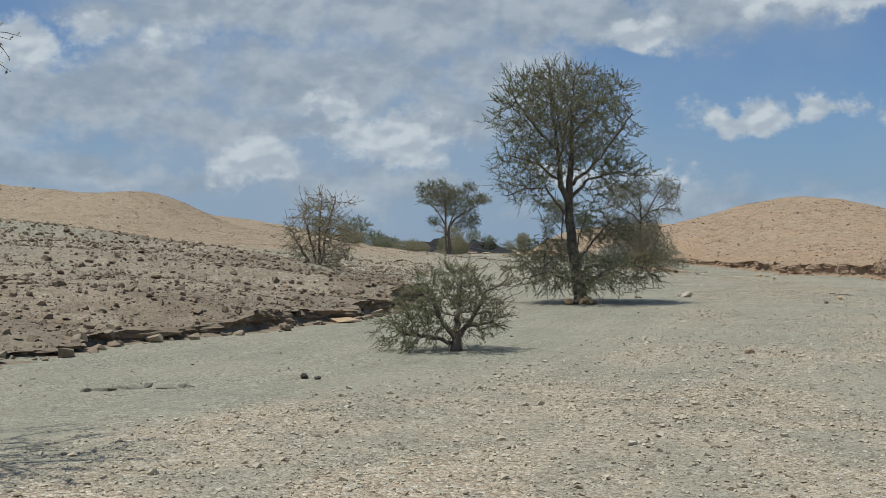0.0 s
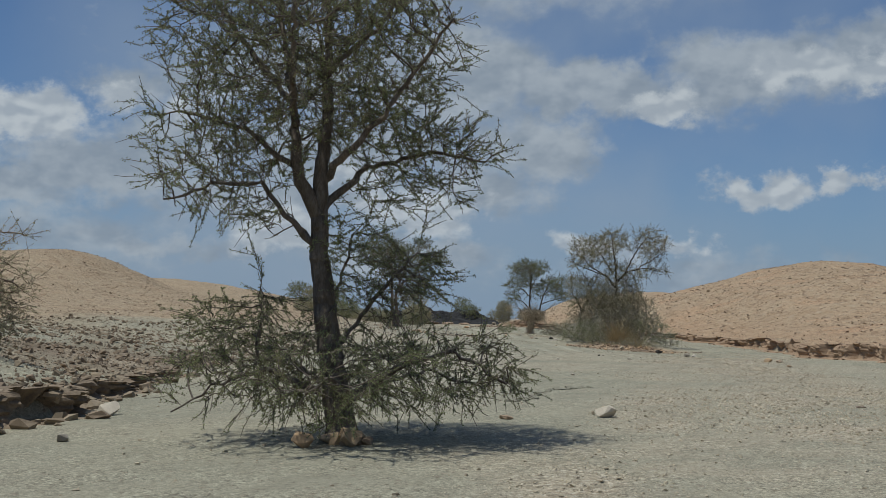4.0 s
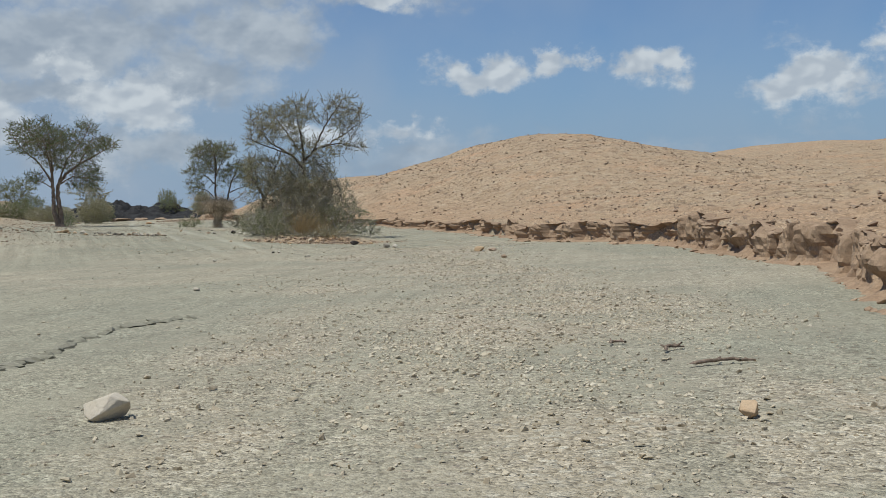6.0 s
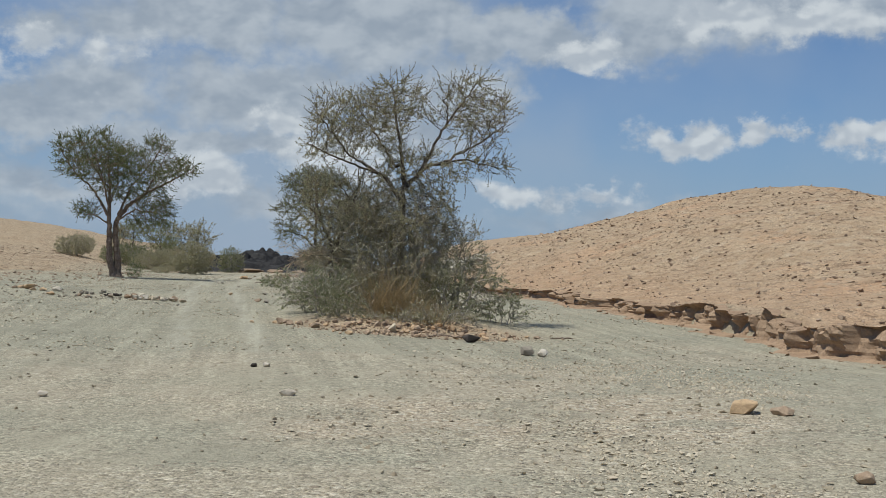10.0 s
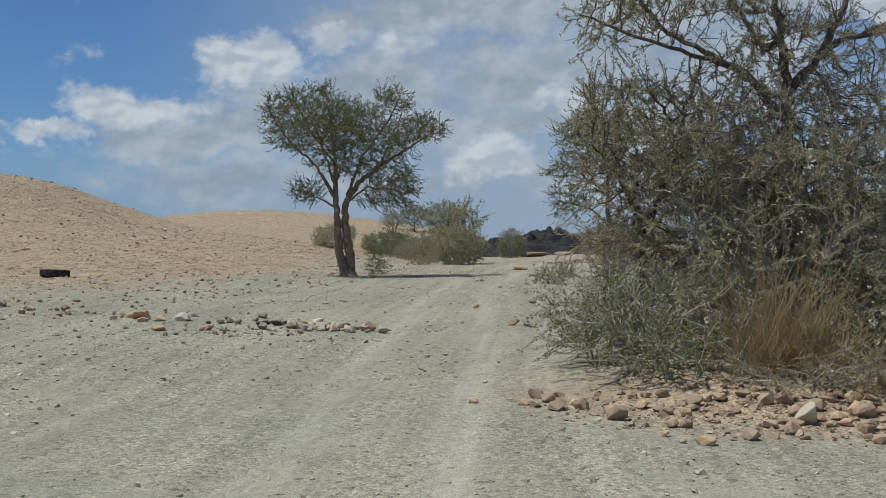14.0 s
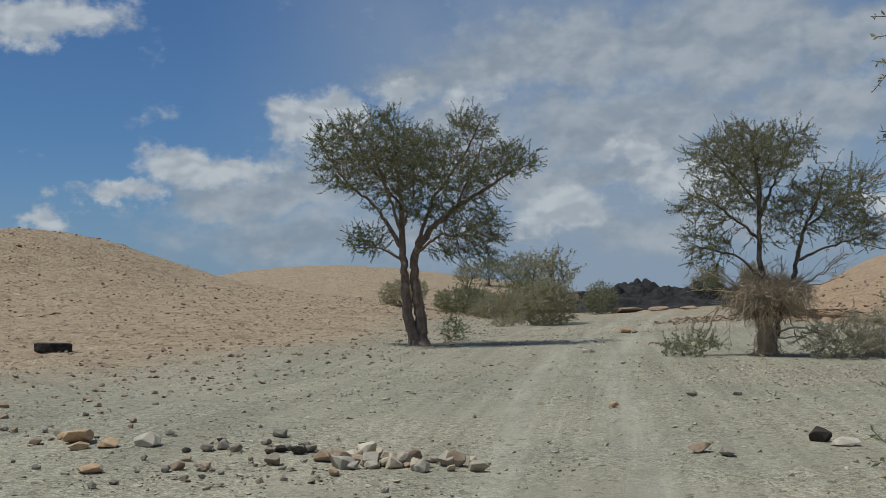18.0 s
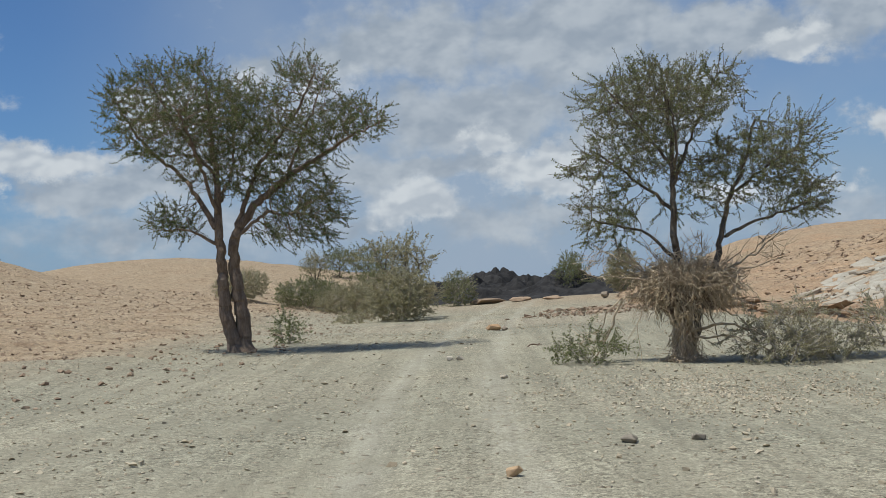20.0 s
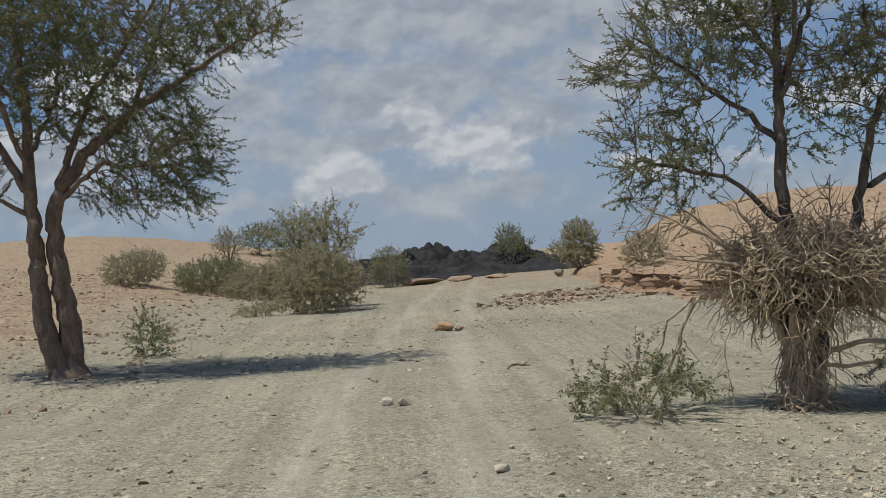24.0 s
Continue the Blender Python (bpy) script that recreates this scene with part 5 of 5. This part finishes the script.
x, y = spread(9000, -6, 12, 6, 24, 308, lambda x, y: gravel_zone(x, y) * (x > -4))
scatter("gravel", "coarse cream and pinkish gravel on the wadi bed", x, y, sizes_for(len(x), 0.04, 0.12, 11), GRAVEL_PALE, 10)
wadi = lambda x, y: ((x < bank_right(y) - 0.1) & (x > bank_left(y) + 0.1)).astype(float)
x, y = spread(30000, -4, 16, 7, 56, 315, lambda x, y: wadi(x, y) * gravel_zone(x, y))
scatter("gravel", "cream gravel lying thick on the wadi bed", x, y, sizes_for(len(x), 0.03, 0.062, 17), GRAVEL_PALE, 30, flat=0.8)
x, y = spread(110000, -9, 22, 6, 72, 301, lambda x, y: wadi(x, y) * np.clip(gravel_zone(x, y), 0.06, 1))
scatter("gravel", "loose cream and tan gravel on the wadi bed", x, y, sizes_for(len(x), 0.02, 0.09, 1), GRAVEL, 2)
x, y = spread(95000, -8, 20, 66, 126, 302, lambda x, y: wadi(x, y) * np.clip(0.25 + 0.9 * fbm(x * 0.25, y * 0.25, 3, 43), 0.06, 1) * (1 - 0.7 * np.exp(-((np.abs(x - track(y)) - 0.68) / 0.3) ** 2)))
scatter("gravel", "pale gravel strewn along the track", *[q[::2] for q in (x, y)], sizes_for(len(x[::2]), 0.02, 0.08, 12), GRAVEL_PALE, 12)
x, y = x[1::2], y[1::2]
scatter("gravel", "loose grey gravel and chips beside the track", x, y, sizes_for(len(x), 0.02, 0.1, 2), GRAVEL, 3)
x, y = spread(88000, -40, -0.5, 8, 75, 303, lambda x, y: (x < bank_left(y)) * np.clip(1.1 - (bank_left(y) - x) / 30, 0.1, 1))
scatter("scree", "brown broken stones strewn over the rocky bank", x, y, sizes_for(len(x), 0.05, 0.27, 3), SCREE_BROWN, 4, points=10)
x, y = spread(42000, -45, 3, 74, 150, 304, lambda x, y: (x < bank_left(y) + 0.5) * np.clip(1.0 - (bank_left(y) - x) / 38, 0.15, 1))
scatter("scree", "tan and brown stones strewn over the slope", x, y, sizes_for(len(x), 0.035, 0.19, 4), SCREE, 5)
x, y = spread(44000, 9, 62, 28, 135, 305, lambda x, y: (x > bank_right(y) + 0.1) * np.clip(1.0 - (x - bank_right(y)) / 45, 0.2, 1))
scatter("scree", "tan and rust stones strewn over the hillside", x, y, sizes_for(len(x), 0.04, 0.24, 5), SCREE, 6)

x, y = spread(26000, -85, -12, 95, 190, 311, lambda x, y: (x < bank_left(y) - 8) * np.clip(0.35 + 0.9 * fbm(x * 0.08, y * 0.08, 3, 95), 0.08, 1))
scatter("scree", "brown rocks strewn over the far hill", x, y, sizes_for(len(x), 0.07, 0.36, 13), SCREE, 13, flat=0.5)
x, y = spread(26000, 14, 75, 80, 165, 312, lambda x, y: (x > bank_right(y) + 4) * np.clip(0.35 + 0.9 * fbm(x * 0.08, y * 0.08, 3, 96), 0.08, 1))
scatter("scree", "rust-brown rocks strewn over the hill", x, y, sizes_for(len(x), 0.05, 0.32, 14), SCREE, 14, flat=0.5)
x, y = spread(3400, 4.8, 10.5, 116.5, 128, 313, lambda x, y: np.exp(-((y - 122) / 4.0) ** 4) * step(x, 5.2, 7.0) * np.clip(0.6 + fbm(x * 0.5, y * 0.5, 2, 97), 0.1, 1))
scatter("rubble", "pinkish broken gravel on a low rise beside the track", x, y, sizes_for(len(x), 0.05, 0.3, 15), SCREE, 15)
for i, (cx, cy, rx, ry, n) in enumerate([(15.5, 68.3, 0.9, 2.4, 1500), (14.7, 58.5, 0.8, 4.8, 3600), (17.0, 67.5, 0.8, 3.8, 2600), (10.6, 40.5, 2.0, 4.5, 4200), (13.4, 44.5, 1.8, 4.5, 3600), (9.9, 95.8, 2.6, 3.4, 6000), (3.4, 15.5, 2.6, 3.6, 3600), (8.6, 22.5, 2.0, 4.5, 4200)]):
    rng = np.random.default_rng(400 + i)
    x, y = cx + rx * 0.5 * rng.normal(size=n), cy + ry * 0.5 * rng.normal(size=n)
    keep = vnoise(x * 1.1, y * 0.6, 410 + i) + 0.5 * rng.normal(size=n) > -0.3
    scatter("gravel", "bar of clean pale gravel on the wadi bed", x[keep], y[keep], sizes_for(int(keep.sum()), 0.022, 0.075, 420 + i), GRAVEL_PALE, 16 + i, flat=0.8)
x, y = spread(2600, 10.2, 16, 75.6, 79.0, 306, lambda x, y: np.exp(-(((x - 13.0) / 2.5) ** 2 + ((y - 77.0) / 1.0) ** 2) ** 2))
scatter("rubble", "small tan stones of a rubble mound", x, y, sizes_for(len(x), 0.04, 0.16, 7), STONE_TAN, 8)
x, y = spread(5200, -3, 8, 80.5, 88.5, 307, lambda x, y: np.exp(-((y - 84.4) / 1.8) ** 2) * np.clip(0.4 + fbm(x * 0.6, y * 0.6, 2, 91), 0.05, 1))
scatter("rubble", "grey and brown chips strewn across the track side", x, y, sizes_for(len(x), 0.025, 0.12, 8), STONE_GREY, 9)


def crust_ledge(label, pts, n, seed):
    """Broken plates of dried crust along a line."""
    rng = np.random.default_rng(seed)
    ledge = tagged(new("crust_ledge"), label, "ground crust")
    ts = np.linspace(0, len(pts) - 1.001, n)
    for t in ts:
        i = int(t)
        ax, ay = pts[i][0] + (pts[i + 1][0] - pts[i][0]) * (t - i), pts[i][1] + (pts[i + 1][1] - pts[i][1]) * (t - i)
        v, f = rock_arrays(900 + int(rng.integers(0, 8)), 14, 0.9)
        ob = part("crust_plate", mesh("crust_plate", v, f, CRUST), ledge)
        w = 0.18 + 0.2 * rng.random()
        ob.matrix_world = pose(ax + 0.04 * rng.normal(), ay + 0.04 * rng.normal(), gz(ax, ay) + 0.012, 5 * rng.normal(), 5 * rng.normal(), 360 * rng.random()) @ Matrix.Diagonal((w, w * 0.8, 0.09, 1))


CRUST = make_rock("silt_crust", (0.24, 0.225, 0.165), (0.31, 0.29, 0.215), (0.27, 0.25, 0.19), 2.5, 0.5)
crust_ledge("broken edge of dried silt crust on the wadi bed", [(6.3, 41.5), (6.7, 42.6), (6.8, 44.2), (7.3, 45.6), (8.2, 46.7)], 34, 21)
crust_ledge("thin broken edge of dried silt crust", [(-4.4, 15.3), (-3.9, 15.6), (-3.2, 15.75)], 9, 22)


def dead_branch(at, turn, length, seed):
    rng = np.random.default_rng(seed)
    nodes, parent = grow(rng, [stem((0, 0, 0.03), (length * 0.5, 0.04, 0.05), (length, -0.03, 0.03), start=-1), stem((length * 0.4, 0.03, 0.04), (length * 0.6, 0.15, 0.05))], np.array([[length * 0.9, 0.05, 0.05], [length * 0.7, -0.08, 0.05]]), 0.06, 0.3, 0.05, 4)
    r, _, _ = girth(nodes, parent, 0.009, 2.0, 0.022)
    v, f = tubes(nodes, parent, r, np.ones(len(nodes), bool), 6)
    ob = tagged(new("dead_branch", mesh("dead_branch", v, f, BARK_BROWN, True)), "dry broken branch lying on the gravel", "branch", "fallen branches")
    ob.matrix_world = pose(at[0], at[1], gz(*at), 0, 0, turn)


for at, turn, length, seed in (((12.35, 38.85), 4, 0.6, 1), ((12.55, 39.9), 40, 0.3, 2), ((12.25, 40.7), 10, 0.2, 3), ((13.4, 76.2), -20, 0.8, 4), ((16.6, 77.0), 170, 0.5, 5), ((6.9, 104.2), 20, 0.3, 6)):
    dead_branch(at, turn, length, seed)

# ---- broken edges of the banks ----
def bank_face(name, label, edge, y0, y1, sign, seed, layered, mat, jag=1.0):
    """A worn, clefted wall of earth along the edge, with a crust on top."""
    bank = tagged(new(name), label, "bank", kind="structure")
    ys = np.arange(y0, y1, 0.042)
    lv = np.array([-0.12, 0.0, 0.08, 0.16, 0.25, 0.35, 0.45, 0.55, 0.65, 0.75, 0.85, 0.94, 1.0, 1.03, 1.03])
    inland = np.array([0, 0, 0, 0, 0, 0, 0, 0, 0, 0, 0, 0, 0.03, 0.2, 0.5])
    Y, L = np.meshgrid(ys, lv, indexing="ij")
    X = edge(Y)
    gap = 0.42 * np.exp(-(vnoise(Y * 0.75, L * 0.25, seed) / 0.16) ** 2) + 0.26 * np.exp(-(vnoise(Y * 2.3, L * 0.5, seed + 1) / 0.22) ** 2)
    gap = gap + (1 - layered) * 0.35 * np.clip(vnoise(Y * 1.9, 0 * L, seed + 12) * 2.2, 0, 1)
    strata = layered * 0.07 * vnoise(Y * 0.8, L * 9.0, seed + 3) + layered * 0.05 * vnoise(Y * 2.6, L * 16.0, seed + 4) + (1 - layered) * 0.16 * vnoise(Y * 4.0, L * 1.5, seed + 8)
    rough = jag * (0.05 * vnoise(Y * 7.0, L * 8.0, seed + 2) + 0.03 * vnoise(Y * 17.0, L * 15.0, seed + 6))
    under = 0.2 * np.clip(1 - np.abs(L - 0.3) / 0.3, 0, 1) * np.clip(0.3 + vnoise(Y * 0.5, 0 * Y, seed + 5), 0, 1)
    foot = 0.18 * np.clip(0.1 - L, 0, 1) / 0.12 + 0.25 * np.clip(0.35 - L, 0, 1) * np.clip(vnoise(Y * 0.9, 0 * Y, seed + 7), 0, 1)
    off = -0.12 + gap * (L > 0) * (L < 1.02) + strata + rough + under - foot
    X = X + sign * (off + inland[None, :])
    top = ground(edge(ys) + sign * 0.55, ys)
    base = ground(edge(ys) - sign * 0.25, ys)
    rim = 1 + 0.55 * jag * (0.16 * vnoise(Y * 1.3, 0 * Y, seed + 9) + 0.08 * vnoise(Y * 5.0, 0 * Y, seed + 10)) * (L > 0.5)
    Z = base[:, None] + (top - base)[:, None] * L * rim
    back = ground(X, Y)
    Z[:, -1] = back[:, -1] - 0.03
    Z[:, -2] = np.maximum(Z[:, -2], back[:, -2] + 0.015)
    idx = np.arange(Y.size).reshape(Y.shape)
    f = np.stack([idx[:-1, :-1], idx[1:, :-1], idx[1:, 1:], idx[:-1, 1:]], -1).reshape(-1, 4)
    if sign < 0:
        f = f[:, ::-1]
    part("earth_face", mesh("earth_face", np.stack([X, Y, Z], -1).reshape(-1, 3), f, mat), bank)
    return bank


def bank_blocks(bank, edge, y0, y1, pace, low, high, seed, sign, mat, share=0.3):
    """Blocks fallen from the edge, lying at its foot or breaking off its rim."""
    rng = np.random.default_rng(seed)
    y, shapes = y0, {}
    while y < y1:
        size = low + (high - low) * rng.random() ** 2
        rim = rng.random() < share
        x = float(edge(np.array([y]))[0]) + sign * (0.15 + 0.2 * rng.random() if rim else -0.15 - 0.35 * rng.random())
        k = int(rng.integers(0, 10))
        if k not in shapes:
            v, f = rock_arrays(700 + seed * 10 + k, 12, 0.8)
            shapes[k] = mesh("earth_block", np.clip(v, -0.36, 0.33), f, mat)
        ob = part("earth_block", shapes[k], bank)
        z = gz(x + sign * 0.45, y) - size * 0.22 if rim else gz(x, y) + size * 0.05
        ob.matrix_world = pose(x, y, z, 10 * rng.normal(), 10 * rng.normal(), 360 * rng.random()) @ Matrix.Diagonal((size * (0.8 + 0.6 * rng.random()), size * (0.9 + 0.8 * rng.random()), size * (0.6 + 0.6 * rng.random()), 1))
        y += pace * (0.3 + 1.4 * rng.random())


b = bank_face("bank_right", "crumbling red-brown earth bank with undercut clefts", bank_right, 28, 128, 1, 51, 0.35, EARTH)
bank_blocks(b, bank_right, 33, 122, 0.42, 0.07, 0.27, 3, 1, EARTH)
b = bank_face("bank_left", "low crumbling bank of brown earth and broken slabs", bank_left, 9, 50, -1, 61, 0.15, EARTH_BROWN, 1.9)
bank_blocks(b, bank_left, 10, 50, 0.085, 0.09, 0.4, 4, -1, SCREE_BROWN, 0.6)

# ---- black lava up the valley ----
def build_lava():
    xs, ys = np.linspace(-13, 17, 150), np.linspace(156, 196, 130)
    gx, gy = np.meshgrid(xs, ys)
    along = np.exp(-((gy - 175) / 13) ** 4)
    ridge = along * np.maximum.reduce([1.95 * np.exp(-((gx + 0.2) / 2.6) ** 2), 1.3 * np.exp(-((gx - 4.4) / 5.2) ** 4), 1.35 * np.exp(-((gx + 2.8) / 3.4) ** 2)])
    bumps = np.abs(fbm(gx * 0.45, gy * 0.45, 3, 71)) * 1.3 + 0.34 * np.abs(fbm(gx * 1.5, gy * 1.5, 3, 75))
    z = 0.75 + ridge * (0.68 + 0.42 * bumps) + (ridge > 0.1) * 0.1 * bumps - 0.5 * (ridge < 0.08)
    idx = np.arange(gx.size).reshape(gx.shape)
    f = np.stack([idx[:-1, :-1], idx[:-1, 1:], idx[1:, 1:], idx[1:, :-1]], -1).reshape(-1, 4)
    tagged(new("lava_ridge", mesh("lava_ridge", np.stack([gx, gy, z], -1).reshape(-1, 3), f, LAVA)), "low ridge of rough black lava across the valley", "rock outcrop", kind="structure")


build_lava()
for lx, ly, w in ((1.6, 149.0, 2.4), (3.6, 150.2, 1.8), (5.4, 151.0, 1.4)):
    ob = stone("rock_ledge", "low brown rock ledge before the black lava", lx, ly, w, STONE_TAN, int(lx * 10), 0.22, lx * 20, "rock ledges", "rock ledge")


# ---- pale layered rock on the right-hand slope ----
def build_outcrop():
    rng = np.random.default_rng(33)
    outcrop = tagged(new("rock_outcrop"), "pale grey layered rock breaking out of the slope", "rock outcrop")
    shapes = []
    for k in range(6):
        v, f = rock_arrays(840 + k, 22, 0.8)
        shapes.append(mesh("rock_slab", np.clip(v, (-9, -9, -0.2), (9, 9, 0.2)), f, STONE_ASH))
    for i in range(170):
        u, w = rng.random(), rng.random()
        x, y = 13.4 + 3.8 * u + 1.2 * w, 111.6 + 5.5 * u - 2.0 * w + 2.2 * rng.random()
        size = 0.25 + 0.75 * rng.random() ** 2
        ob = part("rock_slab", shapes[i % 6], outcrop)
        ob.matrix_world = pose(x, y, gz(x, y) - 0.05 * size, -6 + 4 * rng.normal(), -9 + 4 * rng.normal(), 50 + 14 * rng.normal()) @ Matrix.Diagonal((size * 1.5, size * 0.8, size * 0.55, 1))


build_outcrop()


# ---- the old tyre ----
def build_tyre(x, y):
    m, n = material("worn_rubber")
    p = n.add("ShaderNodeNewGeometry").outputs["Position"]
    finish(n, n.mix(n.ramp(n.noise(p, 9, 5, 0.6), 0.4, 0.7), (0.022, 0.021, 0.02), (0.085, 0.075, 0.062)), 0.8, n.noise(p, 60, 3, 0.6), 0.3, 0.01)
    profile = [(0.30, -0.10), (0.33, -0.13), (0.44, -0.135), (0.485, -0.115), (0.5, -0.08), (0.5, 0.08), (0.485, 0.115), (0.44, 0.135), (0.33, 0.13), (0.30, 0.10), (0.34, 0.08), (0.43, 0.07), (0.43, -0.07), (0.34, -0.08)]
    seg, k = 48, len(profile)
    v = [(r * math.cos(a), r * math.sin(a), z) for a in np.arange(seg) * 2 * math.pi / seg for r, z in profile]
    f = [(i * k + j, ((i + 1) % seg) * k + j, ((i + 1) % seg) * k + (j + 1) % k, i * k + (j + 1) % k) for i in range(seg) for j in range(k)]
    ob = tagged(new("old_tyre"), "worn black truck tyre lying flat on the slope", "tyre")
    ob.matrix_world = pose(x, y, gz(x, y) + 0.1, -3, 3, 0) @ Matrix.Diagonal((0.88, 0.88, 0.88, 1))
    part("carcass", mesh("carcass", v, f, m, True), ob)
    part("tread", mesh("tread", [(0.508 * math.cos(a) if s else 0.49 * math.cos(a), (0.508 if s else 0.49) * math.sin(a), z) for q in range(60) for s in (0, 1) for a, z in ((q * 0.1047, -0.1), (q * 0.1047 + 0.06, -0.1), (q * 0.1047 + 0.08, 0.1), (q * 0.1047 + 0.02, 0.1))],
                               [[q * 8 + c for c in face] for q in range(60) for face in ((4, 5, 6, 7), (0, 1, 5, 4), (1, 2, 6, 5), (2, 3, 7, 6), (3, 0, 4, 7))], m), ob)


build_tyre(-7.1, 100.3)
